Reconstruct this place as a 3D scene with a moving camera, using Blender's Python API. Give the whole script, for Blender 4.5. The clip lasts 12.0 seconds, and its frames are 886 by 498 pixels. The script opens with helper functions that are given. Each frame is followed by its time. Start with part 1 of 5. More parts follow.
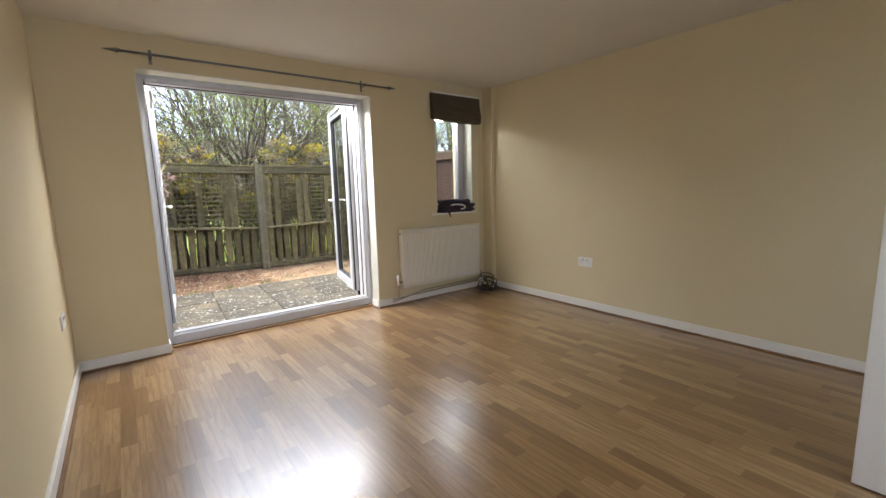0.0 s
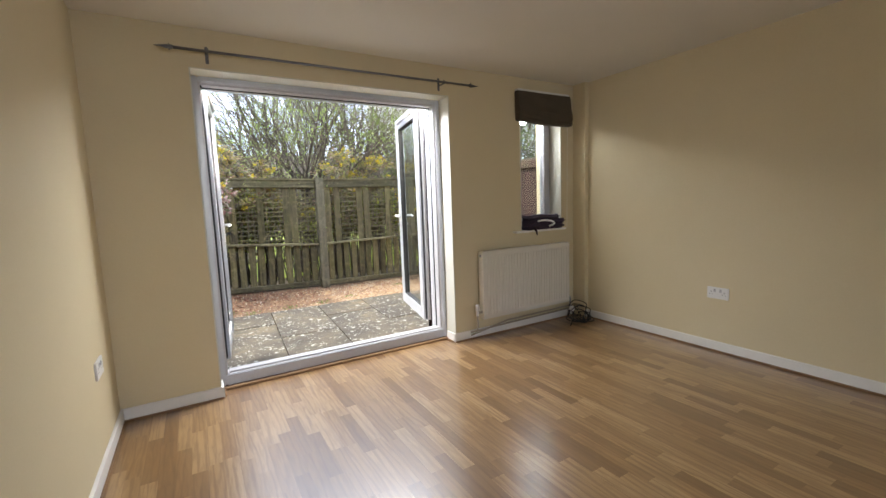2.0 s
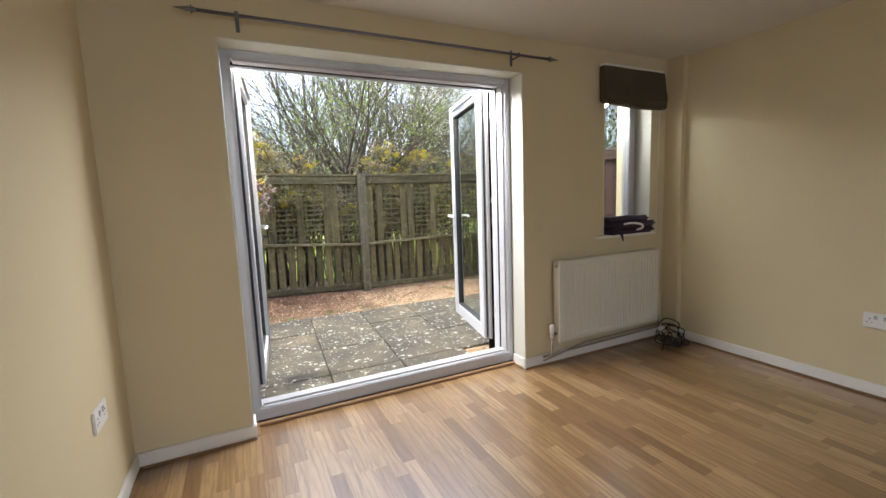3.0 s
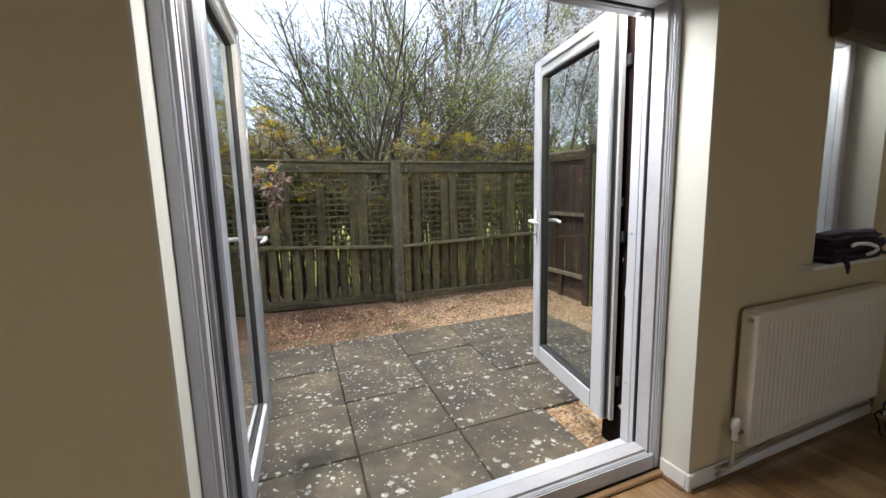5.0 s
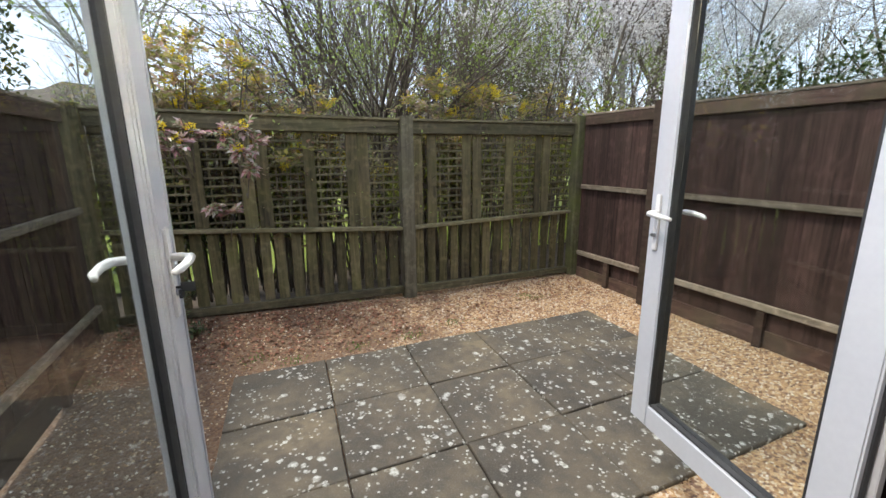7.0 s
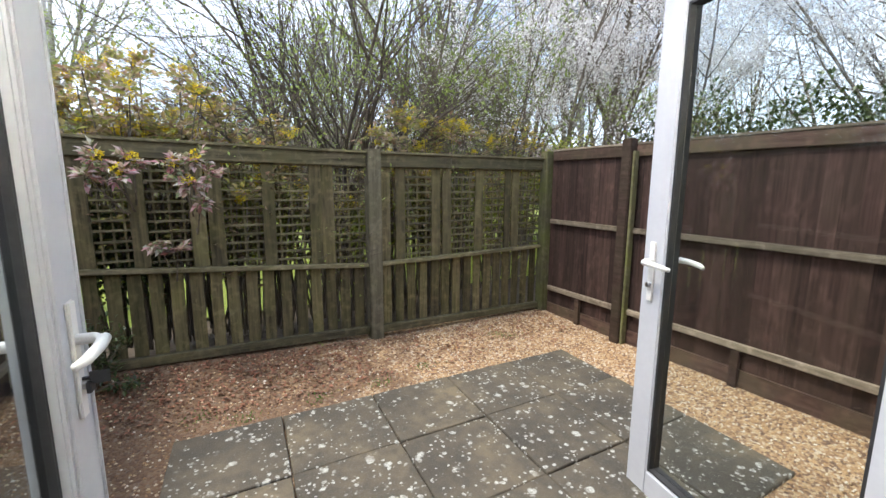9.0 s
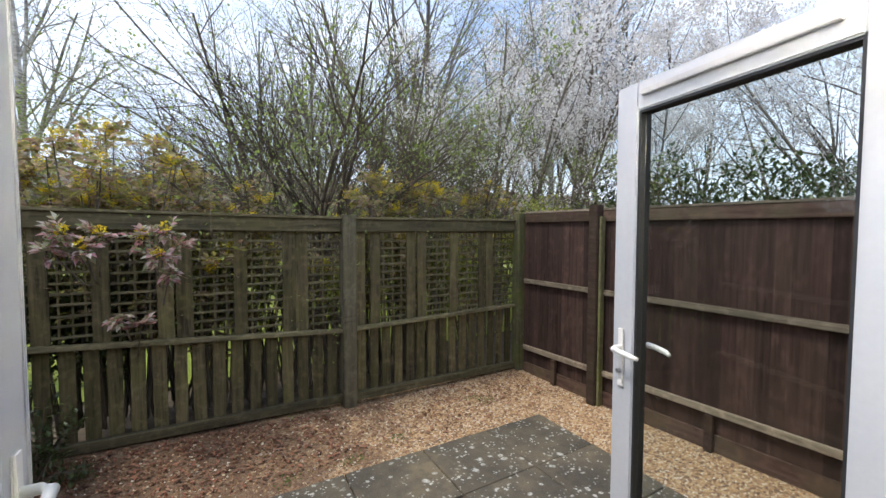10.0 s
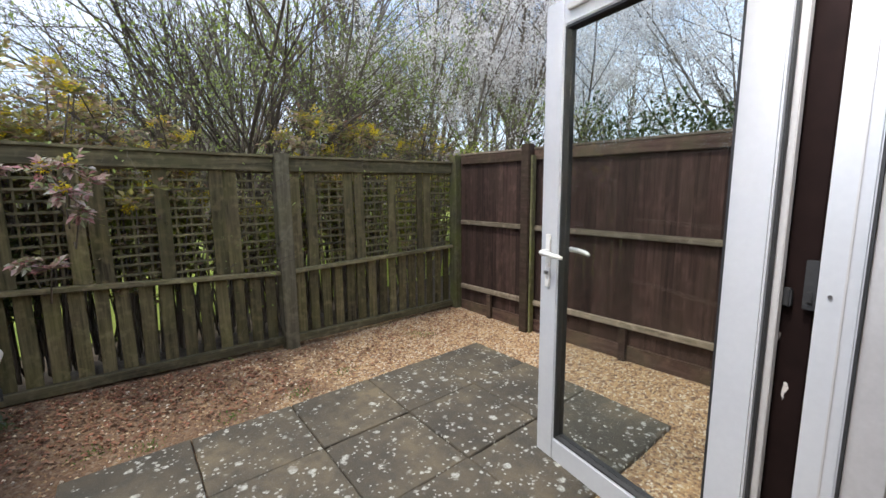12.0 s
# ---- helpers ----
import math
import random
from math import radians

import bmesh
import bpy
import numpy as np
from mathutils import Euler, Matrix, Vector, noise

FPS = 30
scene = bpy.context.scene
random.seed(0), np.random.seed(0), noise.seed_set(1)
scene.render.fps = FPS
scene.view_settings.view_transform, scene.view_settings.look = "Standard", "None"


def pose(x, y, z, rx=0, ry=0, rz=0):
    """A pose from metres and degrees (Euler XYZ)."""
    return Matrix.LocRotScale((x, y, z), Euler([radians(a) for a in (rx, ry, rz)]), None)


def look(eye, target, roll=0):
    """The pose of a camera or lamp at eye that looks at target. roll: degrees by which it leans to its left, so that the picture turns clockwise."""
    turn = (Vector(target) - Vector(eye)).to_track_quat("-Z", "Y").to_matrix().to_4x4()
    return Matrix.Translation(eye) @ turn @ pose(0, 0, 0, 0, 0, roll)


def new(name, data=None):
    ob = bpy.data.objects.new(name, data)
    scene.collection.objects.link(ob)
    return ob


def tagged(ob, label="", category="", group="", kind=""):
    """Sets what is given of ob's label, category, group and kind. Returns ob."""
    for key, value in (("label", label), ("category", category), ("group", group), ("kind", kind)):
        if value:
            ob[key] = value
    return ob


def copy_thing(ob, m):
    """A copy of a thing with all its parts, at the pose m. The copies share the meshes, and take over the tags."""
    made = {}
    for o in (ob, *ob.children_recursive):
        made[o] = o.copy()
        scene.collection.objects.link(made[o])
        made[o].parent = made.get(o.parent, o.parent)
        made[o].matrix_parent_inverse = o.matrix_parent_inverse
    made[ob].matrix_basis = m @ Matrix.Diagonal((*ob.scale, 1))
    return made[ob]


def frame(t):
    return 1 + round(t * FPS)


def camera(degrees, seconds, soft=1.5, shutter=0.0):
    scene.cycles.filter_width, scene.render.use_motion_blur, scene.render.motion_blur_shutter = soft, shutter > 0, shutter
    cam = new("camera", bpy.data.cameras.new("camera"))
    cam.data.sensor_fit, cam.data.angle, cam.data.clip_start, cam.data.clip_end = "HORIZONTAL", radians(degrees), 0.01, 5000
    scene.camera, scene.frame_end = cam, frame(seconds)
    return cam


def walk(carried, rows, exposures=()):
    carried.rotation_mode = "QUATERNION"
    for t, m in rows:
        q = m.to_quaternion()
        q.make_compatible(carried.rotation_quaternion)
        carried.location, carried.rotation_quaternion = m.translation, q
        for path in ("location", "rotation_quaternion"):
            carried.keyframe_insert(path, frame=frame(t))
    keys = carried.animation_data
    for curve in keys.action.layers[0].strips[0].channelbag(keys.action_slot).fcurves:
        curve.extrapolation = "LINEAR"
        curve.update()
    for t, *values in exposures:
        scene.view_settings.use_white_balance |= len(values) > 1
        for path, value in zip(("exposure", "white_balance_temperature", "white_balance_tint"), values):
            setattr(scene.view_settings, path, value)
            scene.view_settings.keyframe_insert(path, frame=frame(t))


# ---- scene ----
cam = camera(93.1, 12.0)
PATH = [
    (0, (-0.078, 0.022, 1.153), (1.122, 1.595, 0.865), -1.5),
    (0.5, (-0.075, 0.041, 1.15), (1.11, 1.629, 0.878), -1.8),
    (1, (-0.053, 0.203, 1.165), (1.096, 1.82, 0.91), -2.0),
    (1.5, (-0.035, 0.449, 1.173), (1.053, 2.11, 0.936), -2.2),
    (2, (0.042, 0.697, 1.182), (1.052, 2.409, 0.955), -2.1),
    (2.5, (0.1, 0.966, 1.203), (1.012, 2.731, 0.977), -1.9),
    (3, (0.119, 1.29, 1.214), (0.984, 3.077, 0.973), -2.1),
    (3.2, (0.137, 1.404, 1.231), (0.997, 3.191, 0.977), -2.0),
    (4.8, (0.272, 2.409, 1.274), (1.06, 4.226, 0.99), -1.3),
    (5, (0.317, 2.526, 1.268), (1.087, 4.35, 0.982), -1.4),
    (5.5, (0.401, 2.808, 1.288), (1.155, 4.636, 0.986), -0.9),
    (6, (0.424, 3.115, 1.278), (1.182, 4.935, 0.939), -0.8),
    (6.5, (0.452, 3.38, 1.277), (1.215, 5.186, 0.884), -0.6),
    (6.7, (0.474, 3.488, 1.289), (1.244, 5.283, 0.859), -0.5),
    (8.3, (0.486, 3.835, 1.27), (1.339, 5.585, 0.811), 0.1),
    (8.5, (0.489, 3.833, 1.273), (1.367, 5.578, 0.845), 0.1),
    (9, (0.505, 3.831, 1.335), (1.458, 5.561, 1.02), 0.3),
    (9.5, (0.518, 3.831, 1.444), (1.539, 5.541, 1.255), 0.3),
    (10, (0.513, 3.822, 1.5), (1.574, 5.515, 1.404), 0.1),
    (10.5, (0.513, 3.824, 1.502), (1.576, 5.517, 1.424), -0.1),
    (11, (0.495, 3.831, 1.451), (1.553, 5.525, 1.332), -0.3),
    (11.5, (0.48, 3.811, 1.363), (1.545, 5.49, 1.147), -0.1),
    (12, (0.453, 3.76, 1.324), (1.74, 5.262, 1.029), -0.6),
]
walk(cam, [(t, look(eye, target, roll)) for t, eye, target, roll in PATH],
     ((0, 2.35), (3.2, 2.1), (5, 1.35), (6.5, 1.25), (8.3, 1.6), (9, 1.5), (10, 0.98), (11, 0.95), (12, 1.1)))

# ---- light ----
world = bpy.data.worlds.new("sky_world")
scene.world = world
world.use_nodes = True
SUN_EL, SUN_AZ = radians(63), radians(-82)      # height, and turn from +y towards +x
wn = world.node_tree
sky = wn.nodes.new("ShaderNodeTexSky")
sky.sky_type, sky.sun_disc = "NISHITA", False
sky.sun_elevation, sky.sun_rotation = SUN_EL, SUN_AZ
sky.dust_density, sky.ozone_density = 2.5, 1.2
bg = wn.nodes["Background"]
bg.inputs["Strength"].default_value = 0.15
tc = wn.nodes.new("ShaderNodeTexCoord")
mp = wn.nodes.new("ShaderNodeMapping")
mp.inputs["Scale"].default_value = (1.0, 1.0, 2.2)
cloud = wn.nodes.new("ShaderNodeTexNoise")
cloud.inputs["Scale"].default_value, cloud.inputs["Detail"].default_value = 2.3, 7
ramp = wn.nodes.new("ShaderNodeValToRGB")
ramp.color_ramp.elements[0].position, ramp.color_ramp.elements[1].position = 0.36, 0.60
ramp.color_ramp.elements[0].color = (0.12, 0.12, 0.12, 1)
mixw = wn.nodes.new("ShaderNodeMix")
mixw.data_type = "RGBA"
mixw.inputs["B"].default_value = (4.5, 5.1, 6.3, 1)
wn.links.new(tc.outputs["Generated"], mp.inputs["Vector"])
wn.links.new(mp.outputs[0], cloud.inputs["Vector"])
wn.links.new(cloud.outputs["Fac"], ramp.inputs[0])
wn.links.new(ramp.outputs[0], mixw.inputs["Factor"])
wn.links.new(sky.outputs[0], mixw.inputs["A"])
wn.links.new(mixw.outputs["Result"], bg.inputs["Color"])

sun_data = bpy.data.lights.new("sun", "SUN")
sun_data.energy, sun_data.angle, sun_data.color = 1.5, radians(12), (1.0, 0.94, 0.84)
sun = new("sun", sun_data)
to_sun = Vector((math.sin(SUN_AZ) * math.cos(SUN_EL), math.cos(SUN_AZ) * math.cos(SUN_EL), math.sin(SUN_EL)))
sun.matrix_world = look(to_sun * 20, (0, 0, 0))


# added fill lamp for light from behind; its real source is unseen
lamp_data = bpy.data.lights.new("rear_fill_lamp", "AREA")
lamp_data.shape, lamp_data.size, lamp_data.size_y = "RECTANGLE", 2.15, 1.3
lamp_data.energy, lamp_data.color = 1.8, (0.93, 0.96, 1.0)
lamp = new("rear_fill_lamp", lamp_data)
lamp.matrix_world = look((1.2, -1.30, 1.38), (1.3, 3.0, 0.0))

# added lamp hidden outside above the patio door head, boosting sky light indoors
lamp_data = bpy.data.lights.new("door_head_fill", "AREA")
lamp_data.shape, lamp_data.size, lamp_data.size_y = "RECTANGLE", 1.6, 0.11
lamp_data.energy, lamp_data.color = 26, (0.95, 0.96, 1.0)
lamp = new("door_head_fill", lamp_data)
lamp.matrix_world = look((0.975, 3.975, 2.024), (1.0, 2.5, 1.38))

# added lamp in the narrow window, hidden by the folded blind, to brighten its reveal
lamp_data = bpy.data.lights.new("window_reveal_fill", "AREA")
lamp_data.shape, lamp_data.size, lamp_data.size_y = "RECTANGLE", 0.40, 0.09
lamp_data.energy, lamp_data.color = 1.5, (0.95, 0.97, 1.0)
lamp = new("window_reveal_fill", lamp_data)
lamp.matrix_world = look((2.80, 3.87, 1.93), (2.98, 3.45, 1.2))


# ---- materials ----
def nodes_of(name):
    m = bpy.data.materials.new(name)
    m.use_nodes = True
    t = m.node_tree
    return m, t, t.nodes["Principled BSDF"]


def socket_mix(t, fac, a, b, blend="MIX"):
    n = t.nodes.new("ShaderNodeMix")
    n.data_type, n.blend_type = "RGBA", blend
    for key, v in (("Factor", fac), ("A", a), ("B", b)):
        if isinstance(v, (int, float)):
            n.inputs[key].default_value = v
        elif isinstance(v, tuple):
            n.inputs[key].default_value = (*v[:3], 1)
        else:
            t.links.new(v, n.inputs[key])
    return n.outputs["Result"]


def noise_of(t, scale, detail=5, stretch=(1, 1, 1), rough=0.55, coord="Object", shift=None):
    c = t.nodes.new("ShaderNodeTexCoord")
    m = t.nodes.new("ShaderNodeMapping")
    m.inputs["Scale"].default_value = stretch
    n = t.nodes.new("ShaderNodeTexNoise")
    n.inputs["Scale"].default_value, n.inputs["Detail"].default_value, n.inputs["Roughness"].default_value = scale, detail, rough
    t.links.new(c.outputs[coord], m.inputs["Vector"])
    if shift is not None:
        t.links.new(shift, m.inputs["Location"])
    t.links.new(m.outputs[0], n.inputs["Vector"])
    return n.outputs["Fac"]


def ramp_of(t, fac, stops):
    r = t.nodes.new("ShaderNodeValToRGB")
    e = r.color_ramp.elements
    while len(e) < len(stops):
        e.new(0.5)
    for k, (p, c) in zip(e, stops):
        k.position, k.color = p, (*c, 1) if isinstance(c, tuple) else (c, c, c, 1)
    t.links.new(fac, r.inputs[0])
    return r.outputs[0]


def maths(t, op, a, b=0.0):
    n = t.nodes.new("ShaderNodeMath")
    n.operation = op
    for k, v in ((0, a), (1, b)):
        if isinstance(v, (int, float)):
            n.inputs[k].default_value = v
        else:
            t.links.new(v, n.inputs[k])
    return n.outputs[0]


def bump_to(t, bsdf, height, strength, distance=0.01):
    b = t.nodes.new("ShaderNodeBump")
    b.inputs["Strength"].default_value, b.inputs["Distance"].default_value = strength, distance
    t.links.new(height, b.inputs["Height"])
    t.links.new(b.outputs[0], bsdf.inputs["Normal"])


def random_shift(t):
    o = t.nodes.new("ShaderNodeObjectInfo")
    return maths(t, "MULTIPLY", o.outputs["Random"], 37.0), o.outputs["Random"]


def plain(name, a, b, rough=0.5, scale=6.0, fine=80.0, bump=0.1, metal=0.0, spread=0.6, trans=0.0):
    """A surface whose colour drifts between a and b at two scales."""
    m, t, p = nodes_of(name)
    shift, rnd = random_shift(t)
    big, small = noise_of(t, scale, 4, shift=shift), noise_of(t, fine, 3, shift=shift)
    f = maths(t, "ADD", maths(t, "MULTIPLY", big, spread), maths(t, "MULTIPLY", small, 1 - spread))
    f = ramp_of(t, f, [(0.3, 0.0), (0.7, 1.0)])
    t.links.new(socket_mix(t, f, a, b), p.inputs["Base Color"])
    p.inputs["Roughness"].default_value, p.inputs["Metallic"].default_value = rough, metal
    if trans:
        p.inputs["Transmission Weight"].default_value = trans
    if bump:
        bump_to(t, p, small, bump, 0.004)
    return m


def weathered(name, dark, mid, green, amount, along=(1, 1, 0.06), rough=0.85):
    """Old outdoor timber: grain along its length, algae, grey wear."""
    m, t, p = nodes_of(name)
    shift, rnd = random_shift(t)
    grain = noise_of(t, 34, 8, along, 0.65, shift=shift)
    cloudy = noise_of(t, 3.2, 4, shift=shift)
    spots = noise_of(t, 16, 5, shift=shift)
    c = socket_mix(t, ramp_of(t, grain, [(0.32, 0.0), (0.68, 1.0)]), dark, mid)
    g = maths(t, "MULTIPLY", ramp_of(t, cloudy, [(0.35, 0.0), (0.7, 1.0)]), amount)
    c = socket_mix(t, g, c, green)
    c = socket_mix(t, maths(t, "MULTIPLY", ramp_of(t, spots, [(0.5, 0.0), (0.72, 1.0)]), 0.35), c, tuple(min(1, v * 1.9) for v in mid))
    tone = maths(t, "ADD", maths(t, "MULTIPLY", rnd, 0.7), 0.55)
    v = t.nodes.new("ShaderNodeHueSaturation")
    t.links.new(tone, v.inputs["Value"])
    t.links.new(c, v.inputs["Color"])
    t.links.new(v.outputs[0], p.inputs["Base Color"])
    p.inputs["Roughness"].default_value = rough
    p.inputs["Specular IOR Level"].default_value = 0.25
    bump_to(t, p, grain, 0.5, 0.004)
    return m


def leafy(name, cols, rough=0.45, translucent=0.3):
    """Foliage: each leaf takes its own tone, light shines partly through."""
    m, t, p = nodes_of(name)
    g = t.nodes.new("ShaderNodeNewGeometry")
    n = len(cols)
    c = ramp_of(t, g.outputs["Random Per Island"], [(i / max(1, n - 1), col) for i, col in enumerate(cols)])
    t.links.new(c, p.inputs["Base Color"])
    p.inputs["Roughness"].default_value = rough
    tr = t.nodes.new("ShaderNodeBsdfTranslucent")
    t.links.new(c, tr.inputs["Color"])
    mx = t.nodes.new("ShaderNodeMixShader")
    mx.inputs[0].default_value = translucent
    t.links.new(p.outputs[0], mx.inputs[1])
    t.links.new(tr.outputs[0], mx.inputs[2])
    t.links.new(mx.outputs[0], t.nodes["Material Output"].inputs["Surface"])
    return m


def bark(name, a, b, scale=14.0, stretch=(1, 1, 0.3)):
    m, t, p = nodes_of(name)
    n1, n2 = noise_of(t, scale, 6, stretch), noise_of(t, 1.6, 3)
    f = ramp_of(t, maths(t, "ADD", maths(t, "MULTIPLY", n1, 0.6), maths(t, "MULTIPLY", n2, 0.4)), [(0.38, 0.0), (0.62, 1.0)])
    t.links.new(socket_mix(t, f, a, b), p.inputs["Base Color"])
    p.inputs["Roughness"].default_value = 0.9
    bump_to(t, p, n1, 0.4, 0.01)
    return m


def make_laminate():
    """Three-strip oak laminate: printed strips 64 mm wide along the room, with grain."""
    m, t, p = nodes_of("oak_laminate")
    c = t.nodes.new("ShaderNodeTexCoord")
    s = t.nodes.new("ShaderNodeSeparateXYZ")
    geo = t.nodes.new("ShaderNodeNewGeometry")
    t.links.new(geo.outputs["Position"], s.inputs[0])
    strip = maths(t, "FLOOR", maths(t, "DIVIDE", s.outputs[0], 0.0645))
    w1 = t.nodes.new("ShaderNodeTexWhiteNoise")
    w1.noise_dimensions = "1D"
    t.links.new(strip, w1.inputs["W"])
    run = maths(t, "ADD", maths(t, "DIVIDE", s.outputs[1], 0.41), maths(t, "MULTIPLY", w1.outputs["Value"], 7.0))
    block = maths(t, "FLOOR", run)
    comb = t.nodes.new("ShaderNodeCombineXYZ")
    t.links.new(strip, comb.inputs[0])
    t.links.new(block, comb.inputs[1])
    w2 = t.nodes.new("ShaderNodeTexWhiteNoise")
    w2.noise_dimensions = "3D"
    t.links.new(comb.outputs[0], w2.inputs["Vector"])
    tone = w2.outputs["Value"]
    g = t.nodes.new("ShaderNodeMapping")
    g.inputs["Scale"].default_value = (1, 0.11, 1)
    off = t.nodes.new("ShaderNodeVectorMath")
    off.operation = "MULTIPLY_ADD"
    t.links.new(w2.outputs["Color"], off.inputs[0])
    off.inputs[1].default_value = (3, 9, 5)
    t.links.new(geo.outputs["Position"], off.inputs[2])
    t.links.new(off.outputs[0], g.inputs["Vector"])
    grain = t.nodes.new("ShaderNodeTexNoise")
    grain.inputs["Scale"].default_value, grain.inputs["Detail"].default_value, grain.inputs["Distortion"].default_value = 60, 7, 0.6
    t.links.new(g.outputs[0], grain.inputs["Vector"])
    g2 = t.nodes.new("ShaderNodeMapping")
    g2.inputs["Scale"].default_value = (1, 0.13, 1)
    t.links.new(off.outputs[0], g2.inputs["Vector"])
    rings = t.nodes.new("ShaderNodeTexWave")
    rings.wave_type, rings.bands_direction = "BANDS", "X"
    rings.inputs["Scale"].default_value, rings.inputs["Distortion"].default_value, rings.inputs["Detail"].default_value = 9, 9, 3
    rings.inputs["Detail Scale"].default_value = 1.2
    t.links.new(g2.outputs[0], rings.inputs["Vector"])
    col = ramp_of(t, tone, [(0.0, (0.19, 0.100, 0.038)), (0.35, (0.265, 0.150, 0.060)), (0.7, (0.33, 0.198, 0.086)), (1.0, (0.41, 0.262, 0.125))])
    col = socket_mix(t, maths(t, "MULTIPLY", ramp_of(t, grain.outputs["Fac"], [(0.35, 1.0), (0.62, 0.0)]), 0.36), col, (0.13, 0.062, 0.024))
    col = socket_mix(t, maths(t, "MULTIPLY", ramp_of(t, rings.outputs["Fac"], [(0.0, 1.0), (0.35, 0.0)]), 0.32), col, (0.12, 0.056, 0.022))
    t.links.new(col, p.inputs["Base Color"])
    wear = noise_of(t, 1.7, 4)
    t.links.new(maths(t, "ADD", maths(t, "MULTIPLY", wear, 0.14), 0.24), p.inputs["Roughness"])
    p.inputs["Specular IOR Level"].default_value = 0.6
    p.inputs["Coat Weight"].default_value, p.inputs["Coat Roughness"].default_value = 1.0, 0.24
    bump_to(t, p, grain.outputs["Fac"], 0.04, 0.002)
    return m


def make_slab():
    """Grey concrete paving with pale lichen blotches and dark algae."""
    m, t, p = nodes_of("lichened_concrete")
    shift, rnd = random_shift(t)
    big, mid, fine = noise_of(t, 2.4, 5, shift=shift), noise_of(t, 14, 6, shift=shift), noise_of(t, 170, 4, shift=shift)
    col = ramp_of(t, big, [(0.3, (0.042, 0.035, 0.025)), (0.52, (0.092, 0.075, 0.050)), (0.74, (0.165, 0.128, 0.076))])
    col = socket_mix(t, maths(t, "MULTIPLY", ramp_of(t, mid, [(0.35, 1.0), (0.6, 0.0)]), 0.55), col, (0.042, 0.040, 0.033))
    col = socket_mix(t, maths(t, "MULTIPLY", ramp_of(t, fine, [(0.5, 0.0), (0.75, 1.0)]), 0.4), col, (0.20, 0.19, 0.17))
    masks = []
    for scale, lo, hi in ((9.5, 0.17, 0.25), (17.0, 0.20, 0.28), (34.0, 0.20, 0.32)):
        c = t.nodes.new("ShaderNodeTexCoord")
        mp_ = t.nodes.new("ShaderNodeMapping")
        t.links.new(c.outputs["Object"], mp_.inputs["Vector"])
        t.links.new(shift, mp_.inputs["Location"])
        warp = t.nodes.new("ShaderNodeTexNoise")
        warp.inputs["Scale"].default_value, warp.inputs["Detail"].default_value = scale * 2.0, 4
        t.links.new(mp_.outputs[0], warp.inputs["Vector"])
        add = t.nodes.new("ShaderNodeVectorMath")
        add.operation = "MULTIPLY_ADD"
        t.links.new(warp.outputs["Color"], add.inputs[0])
        add.inputs[1].default_value = (0.5 / scale,) * 3
        t.links.new(mp_.outputs[0], add.inputs[2])
        v = t.nodes.new("ShaderNodeTexVoronoi")
        v.inputs["Scale"].default_value, v.inputs["Randomness"].default_value = scale, 1.0
        t.links.new(add.outputs[0], v.inputs["Vector"])
        near = ramp_of(t, v.outputs["Distance"], [(lo, 1.0), (hi, 0.0)])
        pick = ramp_of(t, noise_of(t, scale * 0.33, 2, shift=shift), [(0.50, 0.0), (0.56, 1.0)])
        masks.append(maths(t, "MULTIPLY", near, pick))
    lich = maths(t, "MAXIMUM", maths(t, "MAXIMUM", masks[0], masks[1]), masks[2])
    lich = maths(t, "MULTIPLY", lich, ramp_of(t, noise_of(t, 60, 4, shift=shift), [(0.35, 0.35), (0.6, 1.0)]))
    col = socket_mix(t, maths(t, "MULTIPLY", lich, 0.9), col, (0.52, 0.52, 0.47))
    t.links.new(col, p.inputs["Base Color"])
    p.inputs["Roughness"].default_value = 0.8
    bump_to(t, p, maths(t, "ADD", fine, mid), 0.35, 0.004)
    return m


def make_gravel():
    m, t, p = nodes_of("golden_gravel")
    v = t.nodes.new("ShaderNodeTexVoronoi")
    v.inputs["Scale"].default_value = 62
    c = t.nodes.new("ShaderNodeTexCoord")
    t.links.new(c.outputs["Object"], v.inputs["Vector"])
    s = t.nodes.new("ShaderNodeSeparateColor")
    t.links.new(v.outputs["Color"], s.inputs[0])
    col = ramp_of(t, s.outputs[0], [(0.0, (0.13, 0.075, 0.05)), (0.3, (0.28, 0.165, 0.09)), (0.6, (0.41, 0.255, 0.12)), (0.85, (0.46, 0.335, 0.20)), (1.0, (0.56, 0.48, 0.37))])
    pos = t.nodes.new("ShaderNodeSeparateXYZ")
    t.links.new(c.outputs["Object"], pos.inputs[0])
    west = maths(t, "MULTIPLY", maths(t, "SUBTRACT", 1.9, pos.outputs[0]), 0.17)
    litter = ramp_of(t, maths(t, "ADD", noise_of(t, 3.0, 6), west), [(0.42, 0.0), (0.68, 1.0)])
    col = socket_mix(t, maths(t, "MULTIPLY", litter, 0.78), col, (0.10, 0.055, 0.032))
    t.links.new(col, p.inputs["Base Color"])
    p.inputs["Roughness"].default_value = 0.85
    bump_to(t, p, maths(t, "SUBTRACT", 1.0, v.outputs["Distance"]), 0.8, 0.012)
    return m


def make_glass():
    m, t, p = nodes_of("clear_glass")
    p.inputs["Base Color"].default_value = (0.81, 0.86, 0.85, 1)
    p.inputs["Roughness"].default_value = 0.0
    p.inputs["Transmission Weight"].default_value = 1.0
    p.inputs["IOR"].default_value = 1.45
    return m


